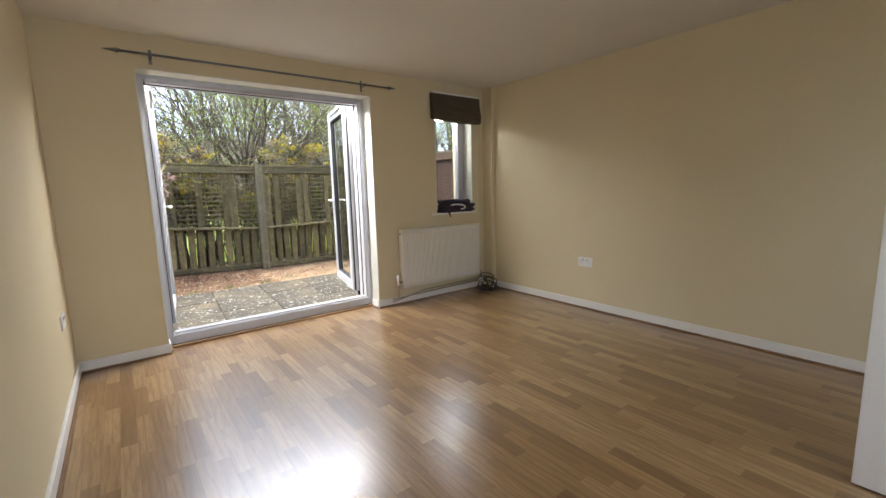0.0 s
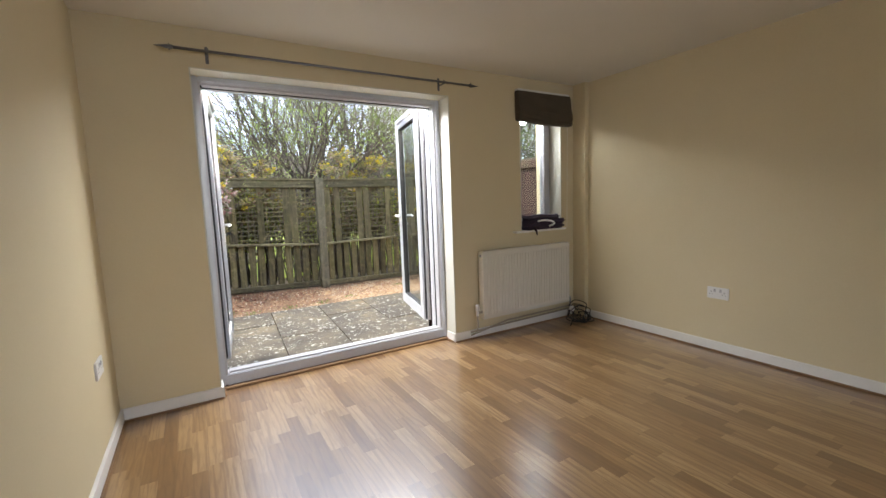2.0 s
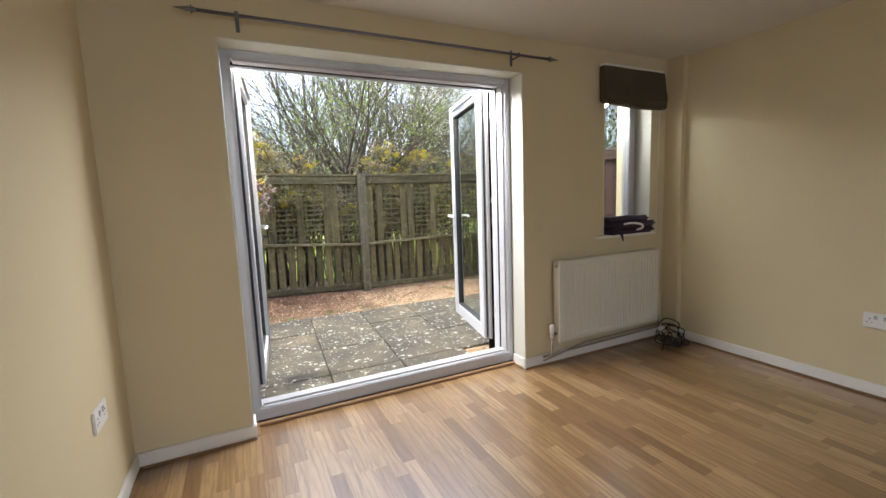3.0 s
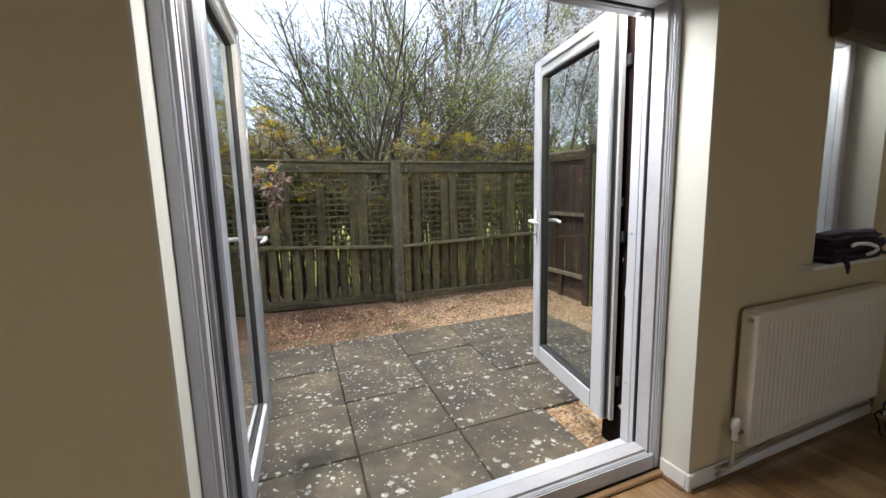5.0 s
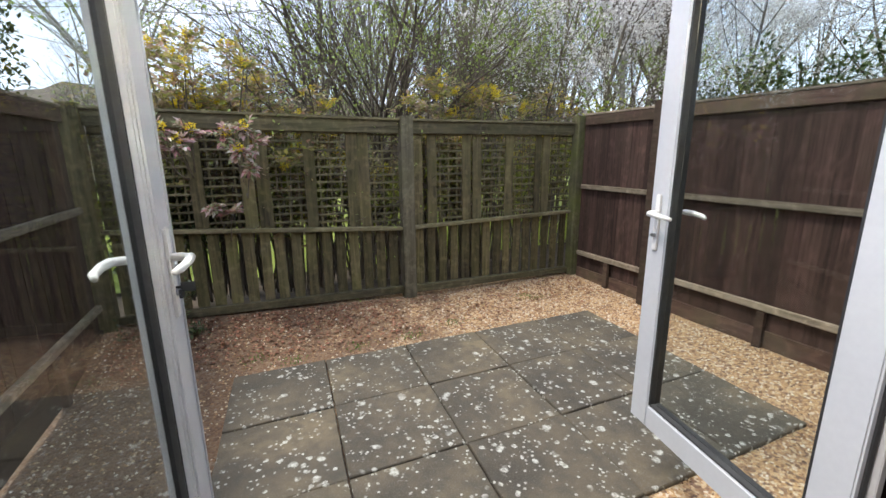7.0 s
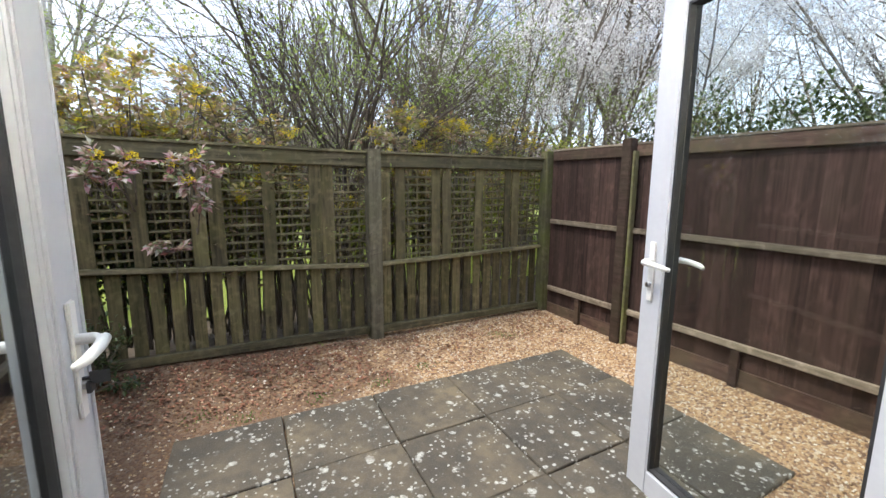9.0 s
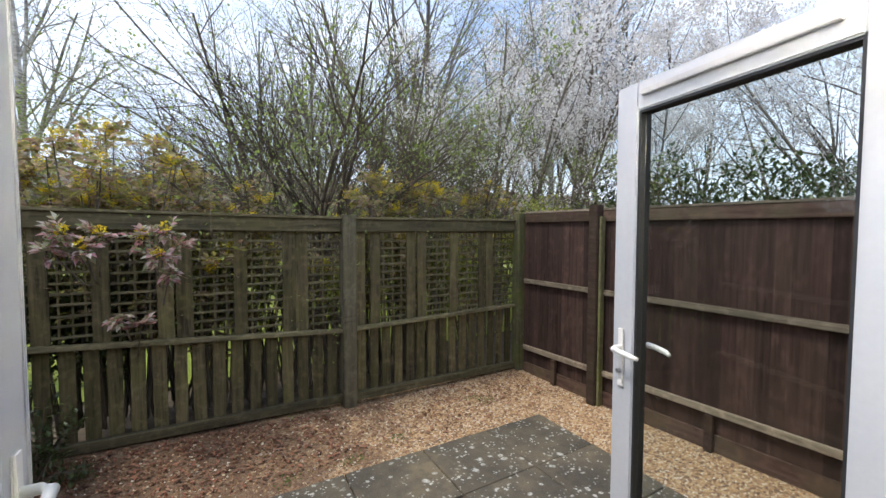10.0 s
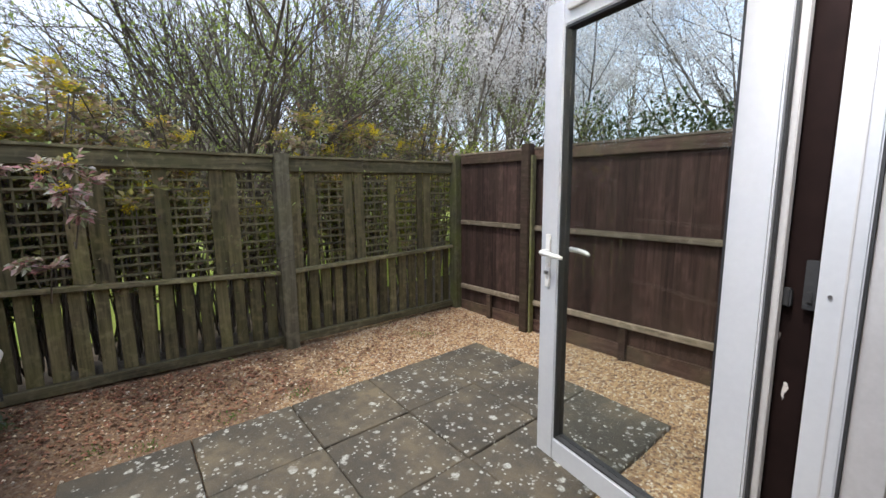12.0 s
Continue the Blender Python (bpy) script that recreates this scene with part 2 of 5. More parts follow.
def make_flaking():
    """Dark brown paint from which flakes have come off, pale below."""
    m, t, p = nodes_of("flaking_brown")
    base = socket_mix(t, noise_of(t, 14, 5), (0.006, 0.004, 0.004), (0.020, 0.011, 0.010))
    flakes = ramp_of(t, noise_of(t, 26, 5, (1, 1, 0.45)), [(0.665, 0.0), (0.68, 1.0)])
    t.links.new(socket_mix(t, flakes, base, (0.55, 0.52, 0.50)), p.inputs["Base Color"])
    p.inputs["Roughness"].default_value, p.inputs["Specular IOR Level"].default_value = 0.85, 0.06
    bump_to(t, p, flakes, 0.4, 0.003)
    return m


M = {
    "wall": plain("magnolia_emulsion", (0.612, 0.518, 0.330), (0.655, 0.56, 0.362), 0.7, 1.5, 120, 0.06),
    "ceiling": plain("ceiling_emulsion", (0.66, 0.63, 0.56), (0.70, 0.67, 0.60), 0.8, 1.2, 160, 0.08),
    "white": plain("white_gloss", (0.74, 0.72, 0.68), (0.80, 0.78, 0.74), 0.4, 3, 60, 0.04),
    "reveal": plain("reveal_emulsion", (0.60, 0.59, 0.50), (0.66, 0.64, 0.55), 0.6, 2, 120, 0.05),
    "upvc": plain("white_upvc", (0.47, 0.485, 0.52), (0.53, 0.545, 0.575), 0.3, 2, 50, 0.02),
    # greyer copy of the white uPVC; the frames' shade is put into its colour
    "upvc_grey": plain("greyed_upvc", (0.42, 0.41, 0.415), (0.52, 0.51, 0.515), 0.45, 5, 60, 0.05),
    "gasket": plain("black_rubber", (0.015, 0.016, 0.018), (0.03, 0.03, 0.032), 0.6, 10, 80, 0.1),
    "steel": plain("dull_steel", (0.34, 0.34, 0.35), (0.45, 0.45, 0.46), 0.35, 8, 80, 0.05, metal=1.0),
    "rod": plain("dark_metal", (0.12, 0.12, 0.13), (0.2, 0.2, 0.21), 0.45, 8, 80, 0.05, metal=0.8),
    "brown_trim": make_flaking(),
    "brown_return": plain("brown_paint", (0.035, 0.029, 0.027), (0.055, 0.046, 0.043), 0.7, 5, 60, 0.1),
    "bead": plain("oak_bead", (0.20, 0.11, 0.055), (0.30, 0.18, 0.09), 0.5, 9, 90, 0.1),
    "radiator": plain("radiator_enamel", (0.66, 0.62, 0.54), (0.70, 0.66, 0.58), 0.35, 2, 60, 0.03),
    "plastic": plain("white_plastic", (0.72, 0.71, 0.69), (0.78, 0.77, 0.75), 0.35, 4, 60, 0.02),
    "copper": plain("painted_pipe", (0.30, 0.24, 0.17), (0.46, 0.40, 0.32), 0.45, 9, 60, 0.1),
    "blind": plain("brown_blind_cloth", (0.055, 0.042, 0.026), (0.085, 0.066, 0.042), 0.9, 6, 220, 0.4),
    "bag": plain("dark_cloth", (0.018, 0.012, 0.022), (0.05, 0.03, 0.055), 0.85, 14, 200, 0.5),
    "cable": plain("black_cable", (0.008, 0.008, 0.008), (0.015, 0.015, 0.015), 0.5, 10, 80, 0.05),
    "brick": plain("buff_brick", (0.28, 0.17, 0.11), (0.40, 0.26, 0.17), 0.9, 9, 60, 0.4),
    "laminate": make_laminate(),
    "slab": make_slab(),
    "gravel": make_gravel(),
    "glass": make_glass(),
    "fence": weathered("mossy_fence_timber", (0.020, 0.016, 0.008), (0.18, 0.142, 0.074), (0.135, 0.125, 0.036), 0.45),
    "fence_h": weathered("mossy_rail_timber", (0.045, 0.037, 0.021), (0.21, 0.175, 0.10), (0.125, 0.12, 0.04), 0.4, (0.06, 1, 1)),
    "grey_post": weathered("greying_post_timber", (0.06, 0.050, 0.034), (0.17, 0.145, 0.095), (0.12, 0.115, 0.05), 0.35),
    "moss_post": weathered("mossy_post_timber", (0.06, 0.052, 0.028), (0.15, 0.135, 0.08), (0.14, 0.15, 0.04), 0.8),
    "side": weathered("brown_stained_board", (0.026, 0.014, 0.011), (0.078, 0.043, 0.035), (0.055, 0.048, 0.03), 0.25),
    "side_rail": weathered("worn_brown_rail", (0.13, 0.10, 0.075), (0.33, 0.27, 0.20), (0.11, 0.11, 0.05), 0.35, (1, 0.06, 1)),
    "side_cap": weathered("brown_cap_board", (0.045, 0.024, 0.018), (0.105, 0.062, 0.048), (0.10, 0.10, 0.05), 0.4, (1, 0.06, 1)),
    "grass": leafy("lawn_grass", [(0.18, 0.23, 0.03), (0.30, 0.36, 0.05), (0.42, 0.46, 0.09)], 0.6, 0.5),
    "lawn": plain("lawn_soil", (0.20, 0.25, 0.035), (0.32, 0.37, 0.07), 0.9, 4, 60, 0.5),
    "litter": plain("leaf_litter", (0.035, 0.026, 0.017), (0.13, 0.095, 0.06), 0.95, 10, 60, 0.8),
    "twig": bark("brown_twig", (0.06, 0.048, 0.036), (0.19, 0.155, 0.115)),
    "dark_twig": bark("dark_stem", (0.035, 0.026, 0.019), (0.12, 0.092, 0.066)),
    "grey_bark": bark("grey_bark", (0.06, 0.054, 0.046), (0.19, 0.175, 0.15), 18),
    "birch_bark": bark("birch_bark", (0.15, 0.135, 0.12), (0.55, 0.52, 0.48), 9, (1, 1, 2.5)),
    "bud": leafy("spring_buds", [(0.16, 0.22, 0.05), (0.25, 0.33, 0.07), (0.33, 0.41, 0.12)], 0.5, 0.5),
    "blossom": leafy("white_blossom", [(0.66, 0.62, 0.60), (0.80, 0.78, 0.77), (0.87, 0.86, 0.85)], 0.7, 0.5),
    "mahonia": leafy("bronze_green_leaves", [(0.13, 0.17, 0.04), (0.40, 0.27, 0.21), (0.24, 0.27, 0.06), (0.46, 0.33, 0.27), (0.32, 0.34, 0.07), (0.28, 0.16, 0.12), (0.22, 0.25, 0.08)], 0.3, 0.6),
    # the whitish sprig tones are leaf highlights put into the colour
    "sprig": leafy("bronze_sprig_leaves", [(0.12, 0.20, 0.06), (0.50, 0.22, 0.24), (0.58, 0.36, 0.36), (0.62, 0.58, 0.52), (0.22, 0.30, 0.10), (0.56, 0.38, 0.38), (0.18, 0.24, 0.09)], 0.25, 0.35),
    "flower": leafy("yellow_flowers", [(0.72, 0.52, 0.02), (0.82, 0.66, 0.03), (0.70, 0.60, 0.05)], 0.6, 0.3),
    "ivy": leafy("dark_ivy_leaves", [(0.03, 0.045, 0.014), (0.06, 0.09, 0.025), (0.11, 0.14, 0.045)], 0.3, 0.3),
    "hedge": leafy("yellow_green_leaves", [(0.14, 0.18, 0.03), (0.32, 0.36, 0.05), (0.45, 0.46, 0.08), (0.24, 0.28, 0.05), (0.40, 0.34, 0.14)], 0.35, 0.5),
    "olive": leafy("olive_foliage", [(0.05, 0.055, 0.02), (0.10, 0.10, 0.035), (0.17, 0.15, 0.06)], 0.6, 0.2),
    "dead_leaf": leafy("fallen_leaves", [(0.09, 0.04, 0.02), (0.20, 0.09, 0.05), (0.30, 0.12, 0.07), (0.26, 0.17, 0.10)], 0.7, 0.1),
    "weed": leafy("small_weeds", [(0.08, 0.15, 0.03), (0.14, 0.24, 0.05)], 0.6, 0.3),
    "far_wood": plain("distant_wood", (0.11, 0.09, 0.07), (0.20, 0.17, 0.135), 1.0, 0.5, 5, 0.6),
}
M["glass"].use_backface_culling = False


# ---- mesh helpers ----
def box(bm, x0, x1, y0, y1, z0, z1, bevel=0.0):
    v = [bm.verts.new((x, y, z)) for x in (x0, x1) for y in (y0, y1) for z in (z0, z1)]
    f = [bm.faces.new([v[i] for i in q]) for q in ((0, 1, 3, 2), (4, 6, 7, 5), (0, 4, 5, 1), (2, 3, 7, 6), (0, 2, 6, 4), (1, 5, 7, 3))]
    if bevel:
        es = list({e for a in f for e in a.edges})
        bmesh.ops.bevel(bm, geom=es, offset=bevel, segments=2, affect="EDGES", clamp_overlap=True)


def mesh_of(name, bm, material, smooth=False):
    bmesh.ops.recalc_face_normals(bm, faces=bm.faces)
    me = bpy.data.meshes.new(name)
    bm.to_mesh(me)
    bm.free()
    me.materials.append(material)
    if smooth:
        me.shade_smooth()
    return me


def part(name, bm, material, parent=None, label="", smooth=False):
    ob = new(name, mesh_of(name, bm, material, smooth))
    if parent:
        ob.parent = parent
    return tagged(ob, label)


def box_part(name, dims, material, parent=None, bevel=0.002, label=""):
    bm = bmesh.new()
    box(bm, *dims, bevel=bevel)
    return part(name, bm, material, parent, label)


def thing(name, label, category, group="", at=(0, 0, 0), turn=0.0, kind=""):
    ob = new(name)
    ob.matrix_basis = pose(*at, 0, 0, turn)
    return tagged(ob, label, category, group, kind)


class Soup:
    """Vertices and faces gathered in lists, for large plants."""

    def __init__(self):
        self.v, self.f = [], []

    def tube(self, pts, radii, sides=5):
        n = len(pts)
        base = len(self.v)
        for i, (p, r) in enumerate(zip(pts, radii)):
            d = (pts[min(i + 1, n - 1)] - pts[max(i - 1, 0)])
            d = d.normalized() if d.length > 1e-6 else Vector((0, 0, 1))
            a = d.cross(Vector((0.31, 0.9, 0.2))).normalized()
            b = d.cross(a)
            for k in range(sides):
                w = 2 * math.pi * k / sides
                self.v.append(p + a * (r * math.cos(w)) + b * (r * math.sin(w)))
        for i in range(n - 1):
            for k in range(sides):
                k2 = (k + 1) % sides
                self.f.append((base + i * sides + k, base + i * sides + k2, base + (i + 1) * sides + k2, base + (i + 1) * sides + k))
        self.f.append(tuple(base + (n - 1) * sides + k for k in range(sides)))
        self.f.append(tuple(base + k for k in reversed(range(sides))))

    def leaf(self, p, d, up, length, width, fold=0.15):
        """A pointed leaf of four triangles, folded along its rib."""
        d = d.normalized()
        s = d.cross(up)
        s = s.normalized() if s.length > 1e-4 else Vector((1, 0, 0))
        u = s.cross(d)
        b = len(self.v)
        m = p + d * (length * 0.45)
        self.v += [p, m + s * width * 0.5 + u * fold * width, m - s * width * 0.5 + u * fold * width, p + d * length, m]
        self.f += [(b, b + 4, b + 1), (b, b + 2, b + 4), (b + 4, b + 3, b + 1), (b + 4, b + 2, b + 3)]

    def make(self, name, material, parent=None, label="", smooth=False, kind=""):
        me = bpy.data.meshes.new(name)
        me.from_pydata([tuple(v) for v in self.v], [], self.f)
        me.materials.append(material)
        if smooth:
            me.shade_smooth()
        ob = new(name, me)
        if parent:
            ob.parent = parent
        return tagged(ob, label, kind=kind)


RNG = random.Random(7)


def rand_dir(r, up=0.0):
    v = Vector((r.gauss(0, 1), r.gauss(0, 1), r.gauss(0, 1) + up))
    return v.normalized()


def grow(soup, tips, r, p, d, length, radius, level, kids, wobble=0.16, lift=0.05, spread=0.8, shrink=0.6, segs=6, out=None):
    """A limb that wanders, tapers and splits; tips collects places and directions of twigs."""
    pts, rad = [p.copy()], [radius]
    for i in range(segs):
        d = (d + rand_dir(r) * wobble + Vector((0, 0, lift)) + (out or Vector())).normalized()
        pts.append(pts[-1] + d * (length / segs))
        rad.append(radius * (1 - 0.72 * (i + 1) / segs))
    soup.tube(pts, rad, 6 if radius > 0.03 else 4 if radius > 0.008 else 3)
    if level <= 1:
        for i in range(1, len(pts)):
            tips.append((pts[i], (pts[i] - pts[i - 1]).normalized(), level))
    if level <= 0:
        return
    for k in range(kids[min(level, len(kids) - 1)]):
        w = r.uniform(0.22, 0.98)
        j = min(int(w * segs), segs - 1)
        q = pts[j].lerp(pts[j + 1], w * segs - j)
        side = rand_dir(r)
        base = (pts[j + 1] - pts[j]).normalized()
        nd = (base + (side - base * side.dot(base)).normalized() * spread * r.uniform(0.6, 1.2)).normalized()
        grow(soup, tips, r, q, nd, length * shrink * r.uniform(0.7, 1.15) * (1.15 - 0.5 * w), max(rad[j] * 0.55, 0.0016), level - 1, kids, wobble, lift, spread, shrink, max(3, segs - 1), out * 0.7 if out else None)


# ---- sizes ----
WALL_Y, WALL_X0, WALL_X1, CEIL, BACK_Y = 3.60, -0.41, 3.305, 2.225, -1.25
DOOR_X0, DOOR_X1, DOOR_TOP, OUT_Y = 0.10, 1.85, 2.0, 3.93
WIN_X0, WIN_X1, WIN_Z0, WIN_Z1 = 2.585, 3.085, 0.89, 2.0


def ground_z(x, y):
    g = -0.238
    back = min(max((y - 6.55) / 1.0, 0), 1)
    g += back * (0.07 + 0.11 * min(max((2.2 - x) / 2.5, 0), 1))
    g += 0.05 * min(max((x - 3.35) / 0.5, 0), 1) * (1 - back)
    return g


# ---- room shell ----
def wall_piece(name, boxes, material):
    bm = bmesh.new()
    for b in boxes:
        box(bm, *b)
    return tagged(part(name, bm, material), kind="structure")


wall_north = wall_piece("wall_north", [
    (WALL_X0 - 0.12, DOOR_X0, WALL_Y, OUT_Y, -0.3, CEIL + 0.1),
    (DOOR_X0, DOOR_X1, WALL_Y, OUT_Y, DOOR_TOP, CEIL + 0.1),
    (DOOR_X1, WIN_X0, WALL_Y, OUT_Y, -0.3, CEIL + 0.1),
    (WIN_X0, WIN_X1, WALL_Y, OUT_Y, -0.3, WIN_Z0 - 0.02),
    (WIN_X0, WIN_X1, WALL_Y, OUT_Y, WIN_Z1, CEIL + 0.1),
    (WIN_X1, WALL_X1 + 0.12, WALL_Y, OUT_Y, -0.3, CEIL + 0.1)], M["wall"])
tagged(wall_north, "cream painted garden wall with door and window openings")
tagged(wall_piece("wall_west", [(WALL_X0 - 0.12, WALL_X0, BACK_Y, WALL_Y, -0.3, CEIL + 0.1)], M["wall"]), "plain cream painted side wall with skirting")
tagged(wall_piece("wall_east", [(WALL_X1, WALL_X1 + 0.12, BACK_Y, WALL_Y, -0.3, CEIL + 0.1)], M["wall"]), "plain cream painted side wall with a double socket")
# opening in the unseen back wall, assumed to hold the fill lamp
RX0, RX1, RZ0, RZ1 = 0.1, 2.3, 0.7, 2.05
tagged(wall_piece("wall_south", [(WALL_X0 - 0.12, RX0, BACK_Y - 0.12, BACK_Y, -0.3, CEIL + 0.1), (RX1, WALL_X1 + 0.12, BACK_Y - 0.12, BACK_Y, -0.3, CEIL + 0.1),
                                 (RX0, RX1, BACK_Y - 0.12, BACK_Y, -0.3, RZ0), (RX0, RX1, BACK_Y - 0.12, BACK_Y, RZ1, CEIL + 0.1)], M["wall"]), "plain cream painted back wall, unseen, with a wide opening added for the fill lamp")
tagged(wall_piece("pipe_boxing", [(3.255, WALL_X1, 3.46, WALL_Y, 0, CEIL)], M["wall"]), "narrow cream painted pipe boxing in the corner")
tagged(wall_piece("ceiling", [(WALL_X0 - 0.12, WALL_X1 + 0.12, BACK_Y - 0.12, WALL_Y, CEIL, CEIL + 0.08)], M["ceiling"]), "off-white painted flat ceiling")


# thin painted linings of the reveals
bm = bmesh.new()
box(bm, DOOR_X0 - 0.004, DOOR_X0 + 0.003, WALL_Y - 0.0025, 3.735, 0.0, DOOR_TOP + 0.003)
box(bm, DOOR_X1 - 0.003, DOOR_X1 + 0.004, WALL_Y - 0.0025, 3.735, 0.0, DOOR_TOP + 0.003)
box(bm, DOOR_X0 + 0.0032, DOOR_X1 - 0.0032, WALL_Y - 0.0025, 3.735, DOOR_TOP - 0.003, DOOR_TOP + 0.004)
tagged(part("door_reveal", bm, M["reveal"]), "pale cream plaster reveal round the patio doors", kind="structure")
bm = bmesh.new()
box(bm, WIN_X0 - 0.004, WIN_X0 + 0.003, WALL_Y - 0.0025, 3.74, WIN_Z0, WIN_Z1)
box(bm, WIN_X1 - 0.003, WIN_X1 + 0.004, WALL_Y - 0.0025, 3.74, WIN_Z0, WIN_Z1)
tagged(part("window_reveal", bm, M["reveal"]), "pale cream plaster reveal of the narrow window", kind="structure")


# ---- skirting ----
def skirting(x0, x1, y0, y1, face):
    """Skirting board with a rounded top and an oak bead on the floor; face: the way it looks."""
    fx, fy = face
    bm = bmesh.new()
    box(bm, x0, x1, y0, y1, 0.0, 0.075, bevel=0.004)
    part("skirting_board", bm, M["white"], SKIRT)
    if fx:
        e = x1 if fx > 0 else x0
        b = (min(e, e + fx * 0.014), max(e, e + fx * 0.014), y0, y1)
    else:
        e = y1 if fy > 0 else y0
        b = (x0, x1, min(e, e + fy * 0.014), max(e, e + fy * 0.014))
    bm = bmesh.new()
    box(bm, *b, 0.0, 0.013, bevel=0.005)
    part("floor_bead", bm, M["bead"], SKIRT)


SKIRT = thing("baseboard", "white gloss skirting with an oak floor bead", "", kind="structure")
T = 0.016
skirting(WALL_X0, WALL_X0 + T, BACK_Y, WALL_Y - T, (1, 0))
skirting(WALL_X0, DOOR_X0 + T, WALL_Y - T, WALL_Y, (0, -1))
skirting(DOOR_X0 + 0.003, DOOR_X0 + T, WALL_Y, 3.725, (1, 0))
skirting(DOOR_X1 - T, DOOR_X1 - 0.003, WALL_Y, 3.725, (-1, 0))
skirting(DOOR_X1 - T, 3.255, WALL_Y - T, WALL_Y, (0, -1))
skirting(3.255, WALL_X1 - T, 3.46 - T, 3.46, (0, -1))
skirting(WALL_X1 - T, WALL_X1, BACK_Y, 3.46, (-1, 0))


# ---- patio door frame ----
def framed(parent, name, x0, x1, z0, z1, y0, y1, w, material, bottom=None, bevel=0.004):
    """Four bars round an opening in the plane y."""
    b = bottom or w
    for n, d in (("jamb", (x0, x0 + w, y0, y1, z0, z1)), ("jamb", (x1 - w, x1, y0, y1, z0, z1)),
                 ("head", (x0 + w, x1 - w, y0, y1, z1 - w, z1)), ("sill", (x0 + w, x1 - w, y0, y1, z0, z0 + b))):
        box_part(f"{name}_{n}", d, material, parent, bevel)


door_frame = thing("door_1", "white plastic patio door frame with both leaves open outward", "", kind="structure")
FX0, FX1 = DOOR_X0 + 0.004, DOOR_X1 - 0.004
framed(door_frame, "frame", FX0, FX1, 0.018, DOOR_TOP - 0.004, 3.752, 3.838, 0.046, M["upvc_grey"], 0.085, bevel=0.012)
framed(door_frame, "room_bead", FX0, FX1, 0.018, DOOR_TOP - 0.004, 3.735, 3.7515, 0.034, M["upvc"], 0.075, bevel=0.006)
framed(door_frame, "frame_gasket", FX0, FX1, -0.02, DOOR_TOP - 0.006, 3.8385, 3.845, 0.047, M["gasket"], 0.088, bevel=0)
framed(door_frame, "outer_frame", FX0, FX1, -0.02, DOOR_TOP - 0.006, 3.8455, 3.925, 0.040, M["upvc"], 0.08)
framed(door_frame, "frame_rib", FX0 + 0.040, FX1 - 0.040, 0.06, DOOR_TOP - 0.046, 3.872, 3.877, 0.003, M["upvc_grey"], 0.003, bevel=0.001)
box_part("threshold", (DOOR_X0 + 0.002, DOOR_X1 - 0.002, 3.70, 3.734, 0.0, 0.016), M["bead"], door_frame, 0.004, "worn dark wooden threshold strip")
box_part("step", (DOOR_X0 - 0.05, DOOR_X1 + 0.05, 3.90, 4.02, -0.24, -0.03), M["brick"], door_frame, 0.006, "brick step under the door")
for x0, x1, m in ((1.862, 1.95, "brown_trim"), (0.0, 0.088, "brown_return")):
    box_part("outer_trim", (x0, x1, 3.932, 4.10, -0.05, 2.12), M[m], door_frame, 0.004, "flaking dark brown painted trim" if x0 > 1 else "dark brown painted trim")
for z in (1.0,):
    bm = bmesh.new()
    box(bm, FX1 - 0.010, FX1 - 0.002, 3.928, 3.955, z, z + 0.13, bevel=0.002)
    box(bm, FX1 - 0.018, FX1 - 0.010, 3.935, 3.945, z + 0.02, z + 0.05, bevel=0.002)
    part("friction_hinge", bm, M["gasket"], door_frame)
for z in (0.35, 1.05, 1.75):
    bm = bmesh.new()
    bmesh.ops.create_cone(bm, cap_ends=True, segments=10, radius1=0.005, radius2=0.0045, depth=0.004, matrix=Matrix.Translation((FX1 - 0.042, 3.90, z)) @ Matrix.Rotation(radians(90), 4, "Y"))
    part("screw", bm, M["steel"], door_frame)


box_part("floor_catch", (1.02, 1.09, 3.84, 3.865, 0.056, 0.064), M["gasket"], door_frame, 0.001, "small dark bolt keep in the sill")


def lever(parent, y, side, x, z):
    """A white lever with its plate and cylinder, on the face y of a leaf that lies along x."""
    s = side
    bm = bmesh.new()
    box(bm, x - 0.016, x + 0.016, min(y, y + s * 0.008), max(y, y + s * 0.008), z - 0.155, z + 0.075, bevel=0.004)
    h = part("handle", bm, M["plastic"], parent, "white plastic lever handle on a long plate")
    pts = [Vector((x, y, z)), Vector((x, y + s * 0.035, z)), Vector((x - 0.012, y + s * 0.052, z)), Vector((x - 0.05, y + s * 0.056, z - 0.001)), Vector((x - 0.10, y + s * 0.052, z - 0.006)), Vector((x - 0.122, y + s * 0.042, z - 0.010))]
    so = Soup()
    so.tube(pts, [0.011, 0.0105, 0.0115, 0.0105, 0.0095, 0.007], 10)
    so.make("lever", M["plastic"], h, smooth=True)
    bm = bmesh.new()
    bmesh.ops.create_cone(bm, cap_ends=True, segments=14, radius1=0.0085, radius2=0.0085, depth=0.02, matrix=Matrix.Translation((x, y + s * 0.012, z - 0.09)) @ Matrix.Rotation(radians(90), 4, "X"))
    part("lock_cylinder", bm, M["steel"], h)
    return h


LEAF_W, LEAF_Z0, LEAF_Z1 = 0.855, 0.105, 2.035


